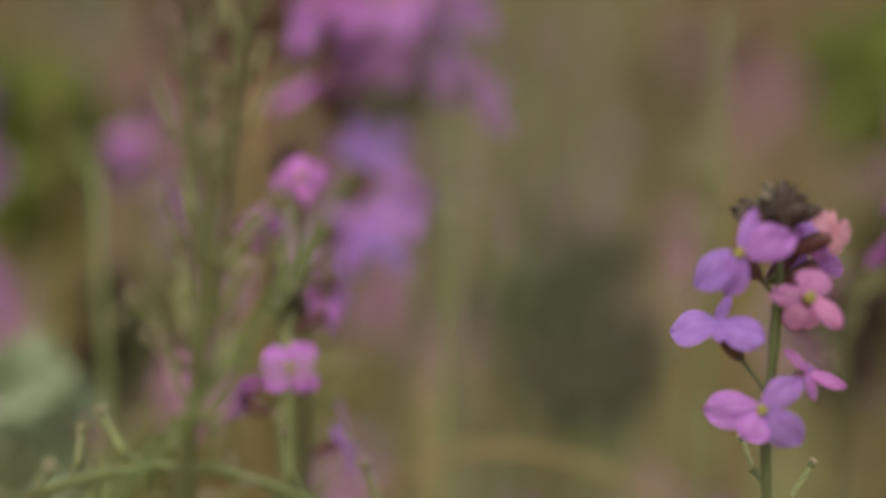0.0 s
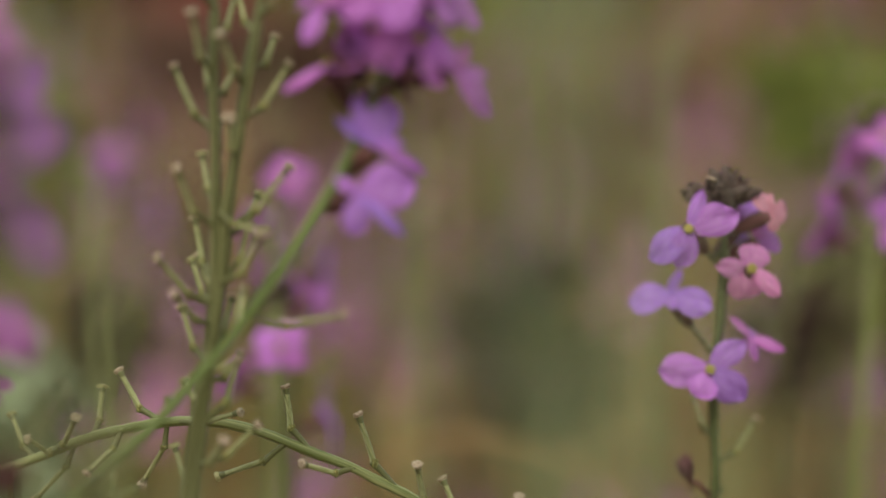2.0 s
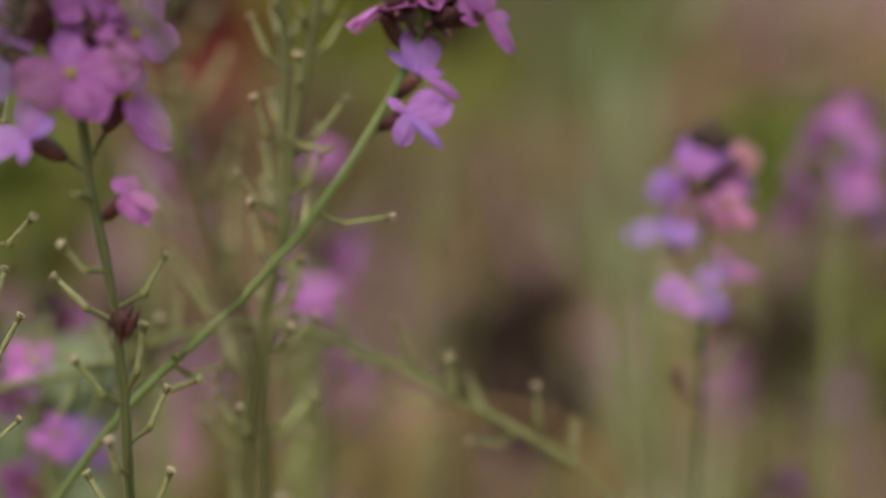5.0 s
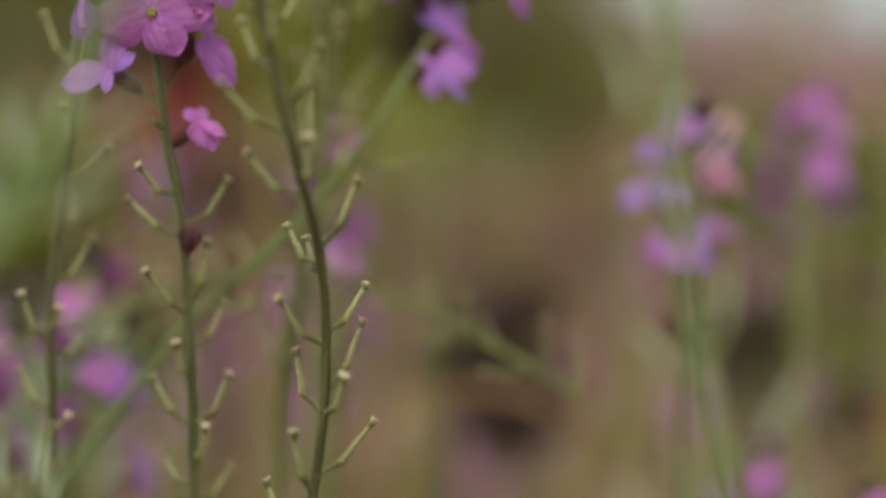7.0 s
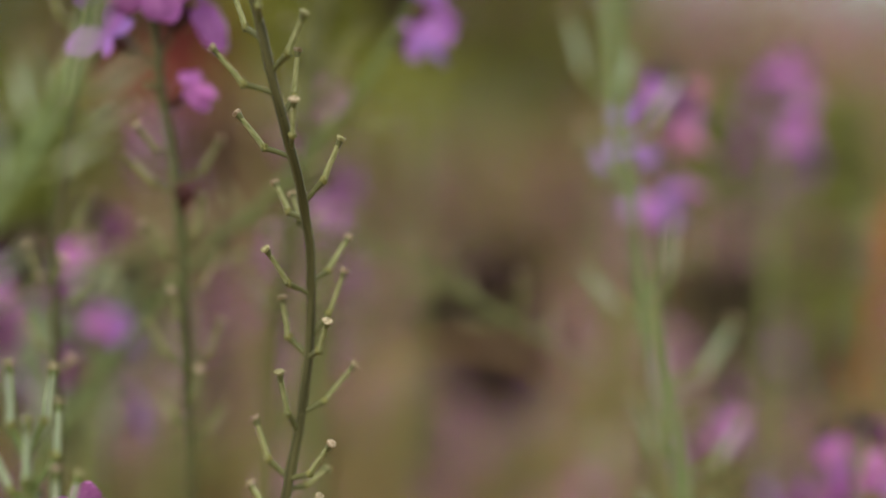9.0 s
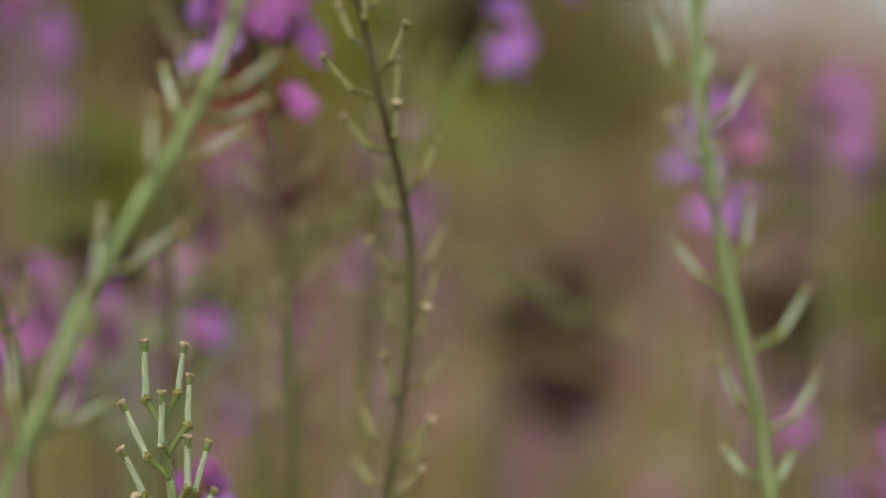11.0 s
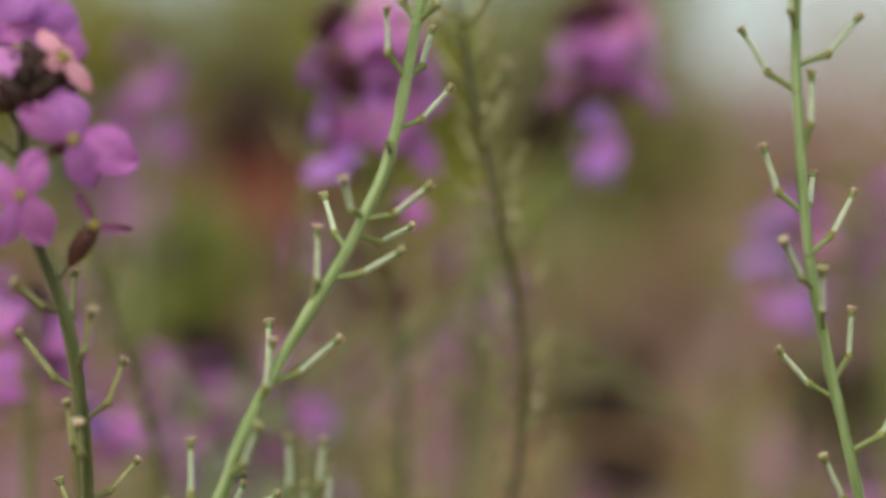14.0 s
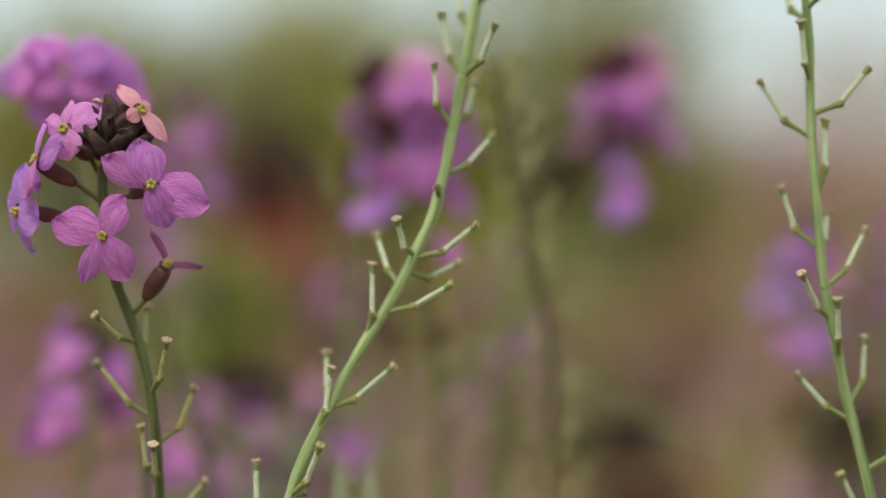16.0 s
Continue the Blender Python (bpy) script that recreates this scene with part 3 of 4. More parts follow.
shrub("mauve_shrub", MAUVE, 1.45, 2.7, 1.38, 0.9, leaf_grey, 4, 3800, bloom=1300)
shrub("mauve_shrub", MAUVE, -1.5, 2.8, 1.66, 0.9, leaf_grey, 5, 3600, bloom=900)
shrub("mauve_shrub", MAUVE, 0.50, 2.25, 1.10, 0.7, leaf_grey, 7, 3200, bloom=1000)
shrub("mauve_shrub", MAUVE, -0.62, 2.3, 1.10, 0.7, leaf_grey, 8, 3200, bloom=800)
shrub("mauve_shrub", MAUVE, -0.10, 2.25, 1.05, 0.7, leaf_grey, 12, 3200, bloom=300)
shrub("olive_shrub", GREEN, -0.18, 2.5, 1.34, 0.7, leaf_bright, 14, 3200)
shrub("olive_shrub", GREEN, 2.1, 3.2, 1.4, 1.0, leaf_bright, 9, 3000)
shrub("olive_shrub", GREEN, -2.2, 3.2, 1.6, 1.0, leaf_bright, 10, 3000)
# made-up dark clumps, placed where there is only shade between the plants
DARK_GAP = "dark brown leafy clump added for a shaded gap among the wallflowers"
shrub("dried_plant", DARK_GAP, 0.038, 0.60, 0.602, 0.042, gap_brown, 21, 460, .011, low=.93, high=1.02)
shrub("dried_plant", DARK_GAP, 0.031, 0.575, 0.554, 0.046, gap_dark, 22, 1500, .010, low=.985, high=1.015)
shrub("dried_plant", DARK_GAP, -0.136, 0.50, 0.597, 0.024, gap_dark, 23, 700, .010, low=.95, high=1.02)
shrub("dried_plant", DARK_GAP, 0.118, 0.50, 0.592, 0.034, gap_brown, 27, 600, .010, low=.965, high=1.02)
shrub("dried_plant", DARK_GAP, -0.014, 0.60, 0.765, 0.026, gap_dark, 31, 700, .011, low=.945, high=1.0)
shrub("dried_plant", DARK_GAP, 0.008, 0.62, 0.598, 0.032, gap_brown, 33, 700, .012, low=.92, high=1.0)
shrub("dried_plant", DARK_GAP, 0.213, 0.72, 0.60, 0.065, gap_brown, 32, 1500, .013, low=.9, high=1.0)
shrub("dried_plant", DARK_GAP, -0.205, 0.92, 0.80, 0.075, gap_dark, 29, 1300, .016, low=.95, high=1.03)
shrub("dried_plant", DARK_GAP, -0.131, 0.275, 0.607, 0.016, gap_brown, 30, 260, .007, low=.985, high=1.015)
shrub("green_seedling", "fresh green leafy shoot among the wallflowers", -0.204, 0.58, 0.682, 0.062, leaf_fresh, 24, 1300, .02, low=.91, high=1.0)
shrub("green_seedling", "fresh green leafy shoot among the wallflowers", 0.205, 0.72, 0.665, 0.10, leaf_fresh, 26, 900, .022, low=.85, high=1.04)
shrub("grey_leaved_plant", "pale blue-green leafy plant among the wallflowers", -0.147, 0.41, 0.608, 0.034, leaf_glaucous, 25, 450, .02, low=.9, high=.98)

# ---------------------------------------------------------------- the stems in front
mauve_spike = Stem("wallflower_spike", 0.0015, 0.00095, stem_moss, "upright wallflower stem with mauve blooms and dark buds", [(0.052, 0.266, 0.0), (0.0475, 0.262, 0.45), (0.0467, 0.2585, 0.5944), (0.0474, 0.2585, 0.6016), (0.0469, 0.2585, 0.6182), (0.0487, 0.2585, 0.6519), (0.0483, 0.2585, 0.6617)])
pods(mauve_spike, [(0.9162, 31, 37, 13.4), (0.9234, 119, 46, 10.7), (0.906, 64, 21, 7.8)])
blooms(mauve_spike, [(0.9743, (-7.6, -4.5, 8.9), -104, 14, 17.5, 0.05, ((21, 10, 0.72), (72, 8.4, 0.36), (216, 9.9, 0.62), (255, 7.8, 0.82)), 8), (0.9633, (5.2, -4.0, 8.5), -78, 4, 14.5, 0.8, ((177, 7, 0.55), (72, 5.2, 1.2), (255, 6.6, 1.1), (318, 8.2, 0.5)), 8), (0.9487, (-9.2, -0.5, 12.7), -120, 38, 18, 0.1, ((192, 9.2, 0.7), (351, 8.6, 0.75), (90, 6.5, 0.5), (294, 4, 0.6)), -8), (0.9342, (-1.7, -5.0, 8.2), -94, 10, 18, 0.1, ((183, 10, 0.72), (42, 8.9, 0.62), (234, 6.2, 1.25), (318, 9.2, 0.68)), 6), (0.9415, (6.8, -1.0, 9.4), -50, 40, 16, 0.3, ((327, 8.6, 0.42), (114, 5.6, 0.7), (273, 5.2, 0.7), (21, 3.6, 0.8)), -8), (0.9852, (9.3, -1.0, 4.4), -48, 20, 13, 1, ((123, 6, 0.7), (3, 5.4, 0.8), (273, 3.8, 0.9), (75, 4.6, 0.6)), -8), (0.9743, (7.8, 3.0, 6.4), -60, 12, 13, 0.2, ((351, 6, 0.8), (33, 5.6, 0.8), (270, 5, 0.8), (117, 4, 0.7)), -8), (0.9815, (4.0, 4.0, 4.2), -90, 10, 13, 0.1, ((60, 5.6, 0.8), (120, 5, 0.8), (270, 5, 0.7)), -8), (0.9052, (-5.5, -1.0, 6.0), -150, 68, 4.5, -1)])
arching_spike = Stem("wallflower_spike", 0.0016, 0.00085, stem_fresh, "leaning green wallflower stem with mauve blooms at its tip", [(-0.175, 0.28, 0.0), (-0.165, 0.255, 0.3), (-0.0795, 0.2105, 0.5998), (-0.0687, 0.2105, 0.6113), (-0.055, 0.2105, 0.6238), (-0.0477, 0.2105, 0.6314), (-0.0404, 0.2105, 0.6396), (-0.0358, 0.2105, 0.6459), (-0.0162, 0.2105, 0.6803), (-0.0145, 0.2105, 0.6863), (-0.0135, 0.2105, 0.6931), (-0.0129, 0.2105, 0.7065)])
pods(arching_spike, [(0.9081, 6, -2, 15.7), (0.8587, -106, 5, 6.8), (0.8534, 37, -5, 10.8), (0.8828, 116, 10, 7.4), (0.9014, 81, 48, 9.8), (0.8466, -32, 7, 12.5)])
blooms(arching_spike, [(0.9346, (7.1, -3.0, 3.1), -70, 6, 17.5, 0.05, ((15, 9.8, 0.86), (258, 6.8, 0.72), (318, 10, 0.22), (141, 5, 0.5)), -8), (0.9421, (6.9, -2.0, 6.2), -72, 12, 15.5, 0.15, ((84, 10, 0.86), (333, 10, 0.22), (135, 8, 0.42), (9, 5, 0.5)), -8), (0.961, (13.4, -1.0, 5.2), -60, -8, 15.5, 0.2, ((318, 10.6, 0.4), (132, 7.2, 0.62), (351, 6.4, 0.42), (60, 5, 0.5)), -10), (0.9535, (-4.7, 0.0, 11.7), -140, 52, 17, 0.2, 0, 25), (0.9665, (-0.7, -4.0, 8.1), -100, 25, 15.5, 0.2, 33, 20), (0.9688, (5.9, -3.0, 4.9), -58, 25, 16, 0.25, 24, 20), (0.9769, (-10.7, -2.0, 5.6), -150, 35, 16, 0.25), (0.9795, (-1.2, -6.0, 4.2), -92, 32, 16, 0.3), (0.9795, (8.4, -2.0, 4.6), -30, 25, 16, 0.3), (0.9872, (5.2, -5.0, 4.2), -60, 32, 16, 0.65), (0.9949, (1.4, -4.0, 5.6), -80, 55, 13, 0.7)])
blooms(arching_spike, [(0.9949, (7.7, 0.0, 4.8), -20, 35, 13, 0.7), (0.986, (-7.4, -4.0, 5.0), -120, 40, 7.8, -1), (0.9885, (-4.8, -4.0, 5.2), -110, 50, 7.8, -1), (0.986, (-10.1, -3.0, 4.2), -140, 40, 7.8, -1), (0.9898, (-1.8, -5.0, 5.1), -95, 50, 7.8, -1), (0.986, (-2.6, -5.0, 4.2), -95, 40, 7.8, -1), (0.961, (-3.7, -2.0, 5.6), -110, 10, 7.8, -1), (0.961, (4.6, -2.0, 4.2), -80, 0, 7.8, -1)])
pod_stem_a = Stem("wallflower_seed_spike", 0.0017, 0.00085, stem_olive, "upright green wallflower stem with slender seed pods", [(-0.055, 0.24, 0.0), (-0.052, 0.228, 0.4), (-0.0508, 0.2215, 0.5982), (-0.0451, 0.2215, 0.647), (-0.0443, 0.2215, 0.692), (-0.0436, 0.2215, 0.705)])
pods(pod_stem_a, [(0.9542, 168, 58, 13.9), (0.9497, 93, 40, 8.4), (0.9314, -136, 55, 13.2), (0.936, 117, 52, 11.8), (0.9178, 125, 55, 13.6), (0.9128, -152, 42, 13.2), (0.9078, -129, 38, 10.6), (0.9128, 126, 42, 10.8), (0.8979, 132, 48, 13.0), (0.8979, -46, 14, 9.3), (0.883, -12, 60, 14.0), (0.8879, 125, 22, 8.5), (0.873, -48, 34, 10.6), (0.873, -8, 34, 13.4), (0.873, 109, -26, 7.7), (0.8631, 124, 48, 11.8), (0.8482, 153, 40, 13.3), (0.8482, 135, 12, 9.4), (0.8482, -109, 45, 9.8), (0.8482, -7, 34, 15.3)])
pods(pod_stem_a, [(0.9633, 66, 35, 8.6), (0.9679, -109, 57, 12.6), (0.977, 65, 48, 10.6), (0.9842, -117, 49, 11.0), (0.9881, 63, 52, 11.7), (0.936, -33, -16, 12.3), (0.9633, 112, 43, 9.7), (0.8531, 98, -27, 7.4)])
pod_stem_b = Stem("wallflower_seed_spike", 0.0017, 0.001, stem_olive, "slender green wallflower side stem with seed pods", [(-0.06, 0.248, 0.0), (-0.052, 0.228, 0.5), (-0.0486, 0.2215, 0.6239), (-0.0462, 0.2215, 0.6339), (-0.0425, 0.2215, 0.6604), (-0.0349, 0.2215, 0.701)])
pods(pod_stem_b, [(0.9622, 10, 50, 13.1), (0.9358, -7, 43, 16.0), (0.9222, -39, 42, 13.9), (0.9706, -117, 50, 11.4), (0.9748, 61, 38, 9.4), (0.9331, 51, 42, 11.3), (0.9195, 126, 38, 10.2), (0.9538, -90, 45, 9.2), (0.9832, 123, 50, 12.1), (0.9874, -49, 37, 10.8), (0.898, 51, 25, 9.2), (0.9059, 66, 50, 11.1), (0.9222, 14, 65, 14.7)])
fallen_stem = Stem("wallflower_seed_spike", 0.0016, 0.0008, stem_green, "arching fallen green wallflower stem with seed pods", [(-0.215, 0.295, 0.0), (-0.185, 0.262, 0.45), (-0.1061, 0.2365, 0.6068), (-0.0895, 0.2365, 0.6104), (-0.0673, 0.2365, 0.618), (-0.0524, 0.2365, 0.62), (-0.0458, 0.2365, 0.6194), (-0.0266, 0.2365, 0.6127), (-0.0083, 0.2365, 0.6036), (0.009, 0.2365, 0.5943), (0.0169, 0.2365, 0.5892), (0.0248, 0.2365, 0.5823)])
pods(fallen_stem, [(0.8587, -130, 18, 9.0), (0.8458, -136, 10, 9.4), (0.8609, 170, -53, 14.4), (0.8651, 87, 51, 10.4), (0.8818, 151, 41, 13.6), (0.8846, -19, 11, 14.1), (0.9177, 162, 68, 13.0), (0.912, -173, -25, 14.4), (0.9289, -144, 13, 11.4), (0.9401, 168, 62, 15.9), (0.9494, -111, 55, 12.2), (0.9494, 174, 3, 14.6), (0.962, 143, 46, 12.6), (0.9745, -103, 65, 14.8), (0.8722, -129, -39, 10.7), (0.8501, 133, 38, 11.4), (0.83, 136, 40, 12.3), (0.8378, -112, -50, 11.0), (0.9674, -149, -5, 12.7), (0.9849, 82, 52, 10.7)])
pods(fallen_stem, [(0.8437, 159, -74, 15.7), (0.8544, -45, 41, 12.3), (0.8832, 165, -65, 13.5)])
left_spike = Stem("wallflower_spike", 0.0014, 0.00085, stem_moss, "dark wallflower stem with mauve blooms above seed pods", [(-0.06, 0.262, 0.0), (-0.066, 0.22, 0.35), (-0.0681, 0.1856, 0.5711), (-0.0685, 0.1827, 0.5992), (-0.0694, 0.1805, 0.6204), (-0.0737, 0.1773, 0.6505), (-0.0753, 0.1755, 0.6678), (-0.0756, 0.1738, 0.6839), (-0.075, 0.1731, 0.6909)])
pods(left_spike, [(0.9165, -136, 30, 10.7), (0.904, 173, 35, 14.1), (0.9071, 9, 47, 13.6), (0.8846, -21, 73, 13.9), (0.8824, -148, 43, 12.9), (0.8715, 33, 52, 13.0), (0.8642, -107, 47, 10.0), (0.8498, 170, 50, 13.2), (0.8498, -11, 55, 13.7), (0.8382, -62, 51, 11.7), (0.8353, 72, 55, 11.9), (0.9353, -110, 27, 7.8), (0.8324, 138, 35, 11.8), (0.8266, 43, 38, 12.1)])
blooms(left_spike, [(0.9559, (0.3, -8.0, 6.8), -92, -2, 22, 0.25, ((6, 12, 0.76), (297, 9.4, 0.9), (198, 11.2, 0.8), (96, 9.7, 0.8)), 8), (0.9434, (7.4, -3.0, 12.2), -62, 14, 18, 0.3, ((351, 6.4, 0.5), (315, 12, 0.52), (54, 6.6, 0.6), (279, 6, 0.5)), 10), (0.9416, (-9.3, -6.0, 6.3), -112, 12, 20, 0.1, ((189, 11, 0.58), (93, 10.5, 0.7), (36, 6, 0.7), (267, 5, 0.6)), -8), (0.9291, (6.5, -3.0, 5.3), -66, 14, 11, 0.3, ((129, 4.0, 0.9), (69, 3.6, 0.8), (291, 6.2, 0.75), (327, 6.0, 0.5), (243, 4, 0.8)), -14), (0.9631, (-12.7, -3.0, 6.6), 178, 25, 18, 0.1), (0.8977, (1.3, -2.0, 3.5), -60, 60, 5, -1), (0.9666, (10.8, -4.0, 6.5), -50, 20, 16, 0.25), (0.9799, (4.0, -6.0, 6.5), -92, 22, 15, 0.3), (0.9766, (12.6, -3.0, 7.7), -25, 20, 15, 0.3), (0.9849, (-14.8, -2.0, 2.1), 175, 25, 15, 0.3), (0.9866, (-1.9, -7.0, 6.3), -110, 35, 16, 0.55)])
blooms(left_spike, [(0.9866, (7.8, -6.0, 7.0), -60, 32, 15, 0.6), (0.9957, (2.1, -4.0, 7.1), -90, 50, 12, 0.85), (0.9733, (-7.5, -5.0, 5.2), -110, 30, 7.8, -1), (0.9716, (-4.9, -6.0, 3.6), -100, 30, 7.8, -1), (0.9766, (-6.1, -5.0, 5.8), -120, 40, 7.8, -1), (0.9899, (-10.7, -3.0, 5.4), -130, 50, 7.5, -1), (0.9928, (-8.5, -3.0, 6.9), -110, 60, 7.5, -1), (0.9799, (7.9, -5.0, 4.9), -70, 40, 7.8, -1), (0.9683, (5.3, -4.0, 4.3), -80, 20, 7.5, -1)])
dark_pod_stem = Stem("wallflower_seed_spike", 0.0013, 0.00085, stem_dark, "dark green wallflower stem with short seed pods", [(-0.075, 0.19, 0.0), (-0.052, 0.168, 0.4), (-0.0455, 0.1515, 0.5602), (-0.0414, 0.1508, 0.5854), (-0.0401, 0.1501, 0.6022), (-0.0402, 0.1484, 0.6106), (-0.041, 0.1455, 0.6189), (-0.0452, 0.1351, 0.6384), (-0.0497, 0.1308, 0.6573), (-0.0551, 0.1281, 0.6873)])
pods(dark_pod_stem, [(0.9314, -173, 35, 14.3), (0.9375, -38, 52, 13.0), (0.925, 30, 77, 13.1), (0.9158, -82, 54, 11.1), (0.9135, 172, 38, 13.7), (0.8995, -12, 60, 14.4), (0.8949, 135, 39, 11.7), (0.8913, 118, 46, 10.6), (0.8769, 43, 43, 13.0), (0.8734, -149, 42, 13.2), (0.856, -59, 45, 10.7), (0.8613, 13, 63, 15.0), (0.856, 164, 65, 13.0), (0.8351, -121, 62, 13.8), (0.8404, 8, 43, 14.3), (0.822, 168, 59, 13.8), (0.822, -38, 37, 13.2), (0.8194, 41, 17, 10.3)])
pods(dark_pod_stem, [(0.9457, 135, 48, 13.6), (0.9498, -89, 54, 11.0), (0.956, 47, 47, 13.1), (0.9591, -135, 34, 10.9), (0.9685, -43, 31, 11.2), (0.9717, 139, 42, 13.3), (0.978, 58, 53, 12.6), (0.9843, -130, 30, 9.8), (0.9906, -47, 33, 10.5), (0.9937, 136, 44, 13.1), (0.8115, 136, 30, 10.8), (0.8089, -40, 34, 12.2)])
short_stem = Stem("wallflower_seed_spike", 0.0011, 0.0007, stem_pale, "short pale wallflower stem crowded with seed pods", [(-0.085, 0.14, 0.0), (-0.087, 0.123, 0.4), (-0.0829, 0.1185, 0.5528), (-0.0833, 0.1185, 0.5601), (-0.0858, 0.1185, 0.5795)], True)
pods(short_stem, [(0.9952, 160, 76, 17.8), (0.9976, 22, 75, 15.8), (0.988, 20, 74, 15.6), (0.9807, -133, 83, 16.4), (0.9807, -170, 58, 17.0), (0.9687, -171, 53, 16.1), (0.9687, -29, 78, 15.4), (0.9663, 13, 67, 16.5), (0.9831, 97, 33, 7.8), (0.9627, 45, 39, 11.9), (0.9609, -133, 46, 12.9)])
leaning_pod_stem = Stem("wallflower_seed_spike", 0.0014, 0.001, stem_pale, "leaning pale green wallflower stem with seed pods", [(-0.175, 0.14, 0.0), (-0.15, 0.1, 0.35), (-0.1005, 0.0745, 0.5746), (-0.0976, 0.0745, 0.5807), (-0.0915, 0.0745, 0.597), (-0.0714, 0.0745, 0.6334), (-0.0677, 0.0745, 0.6416), (-0.0634, 0.0745, 0.6597), (-0.056, 0.0745, 0.7006)])
pods(leaning_pod_stem, [(0.9405, -157, 73, 13.3), (0.9275, 26, 39, 14.1), (0.9547, 159, 72, 13.9), (0.9547, -37, 49, 12.4), (0.9405, 55, 54, 13.4), (0.922, -92, 26, 7.3), (0.9049, -116, 41, 9.6), (0.8958, 126, 53, 13.5), (0.8792, -51, 83, 14.8), (0.904, -7, 27, 14.0), (0.8999, 33, 12, 12.2), (0.8875, -6, 22, 14.3), (0.8586, 96, 60, 13.1), (0.8504, -23, 74, 13.8), (0.8586, 7, 33, 15.3), (0.8342, -46, 47, 13.2), (0.8325, 64, 26, 8.1), (0.8238, 27, 18, 12.9)])
pods(leaning_pod_stem, [(0.8208, 155, 77, 16.1), (0.967, 121, 64, 15.2), (0.9753, -48, 36, 10.8), (0.9876, -122, 40, 10.0), (0.9876, 42, 53, 15.4), (0.8168, -125, 45, 11.3), (0.8214, 50, 41, 11.2)])
right_pod_stem = Stem("wallflower_seed_spike", 0.0013, 0.0009, stem_pale, "upright pale green wallflower stem with seed pods", [(0.06, 0.115, 0.0), (0.03, 0.097, 0.4), (0.0201, 0.0848, 0.5616), (0.0159, 0.0818, 0.5868), (0.0109, 0.0792, 0.6082), (0.007, 0.0767, 0.6288), (0.0048, 0.0735, 0.6557), (0.0041, 0.071, 0.6767), (0.0024, 0.069, 0.6935)])
pods(right_pod_stem, [(0.9453, 171, 51, 15.3), (0.9518, -8, 38, 14.2), (0.9287, -38, 81, 15.6), (0.9147, 168, 61, 14.8), (0.9043, 10, 53, 14.9), (0.8956, -136, 42, 12.6), (0.8848, -103, 59, 12.9), (0.8716, 20, 72, 14.1), (0.8671, 172, 42, 13.9), (0.8535, -9, 47, 14.8), (0.8366, -168, 56, 13.4), (0.9605, -118, 64, 12.4), (0.8234, 133, 27, 9.9), (0.834, -9, 47, 13.7), (0.8208, 51, 31, 9.8), (0.9774, 118, 57, 13.5), (0.9809, -56, 42, 10.6), (0.9147, 64, 50, 11.2)])
near_spike = Stem("wallflower_spike", 0.0014, 0.00095, stem_moss, "dark wallflower stem with mauve blooms and one withered flower", [(-0.11, 0.12, 0.0), (-0.112, 0.1, 0.4), (-0.1195, 0.0815, 0.5709), (-0.1202, 0.0768, 0.5973), (-0.1213, 0.0746, 0.6094), (-0.1237, 0.0728, 0.6196), (-0.1273, 0.071, 0.6296), (-0.129, 0.0689, 0.641), (-0.1292, 0.0678, 0.6472), (-0.1287, 0.0668, 0.6528), (-0.1267, 0.0656, 0.6594)])
pods(near_spike, [(0.934, -137, 28, 10.8), (0.9121, 173, 43, 16.1), (0.9188, -56, 53, 12.8), (0.9041, 12, 58, 13.3), (0.8913, -157, 73, 12.9), (0.8942, -89, 47, 9.5), (0.8826, 41, 36, 12.2), (0.9283, 99, 60, 13.1), (0.874, 138, 43, 13.2), (0.8711, -37, 34, 13.0)])
blooms(near_spike, [(0.9747, (10.6, -8.0, 2.6), -82, -4, 20.5, 0.5, ((150, 10.3, 0.64), (102, 8.6, 0.82), (345, 11.2, 0.68), (291, 8.6, 0.78)), 7), (0.96, (0.5, -8.0, 3.1), -96, -14, 18, 0.45, ((159, 9.8, 0.76), (297, 9.3, 0.72), (243, 10.2, 0.44), (57, 8.8, 0.76)), 7), (0.9795, (-5.6, -7.0, 9.8), -108, 4, 13.5, 0.7, ((36, 7.8, 0.68), (93, 6.2, 0.52), (156, 5.4, 0.8), (285, 6.3, 1.0)), 7), (0.9932, (7.3, -5.0, 4.5), -45, 14, 13, 1, ((114, 6.6, 0.65), (309, 7.4, 0.75), (36, 3.4, 0.8), (216, 3.4, 0.8)), 8), (0.9747, (-11.3, -6.0, 7.6), -150, 20, 16, 0.2), (0.9676, (-15.8, -4.0, 3.1), -135, -12, 16, 0.05), (0.9421, (7.8, -4.0, 9.5), -45, 52, 14, -1, 0), (0.9888, (7.8, 1.0, 4.8), 10, 15, 13, 0.1)])
rear_spike = Stem("wallflower_spike", 0.0013, 0.0009, stem_olive, "green wallflower stem with mauve blooms", [(-0.12, 0.15, 0.0), (-0.122, 0.125, 0.4), (-0.1314, 0.118, 0.5821), (-0.1331, 0.118, 0.6101), (-0.1438, 0.118, 0.6497), (-0.1466, 0.118, 0.6636), (-0.1485, 0.118, 0.683)])
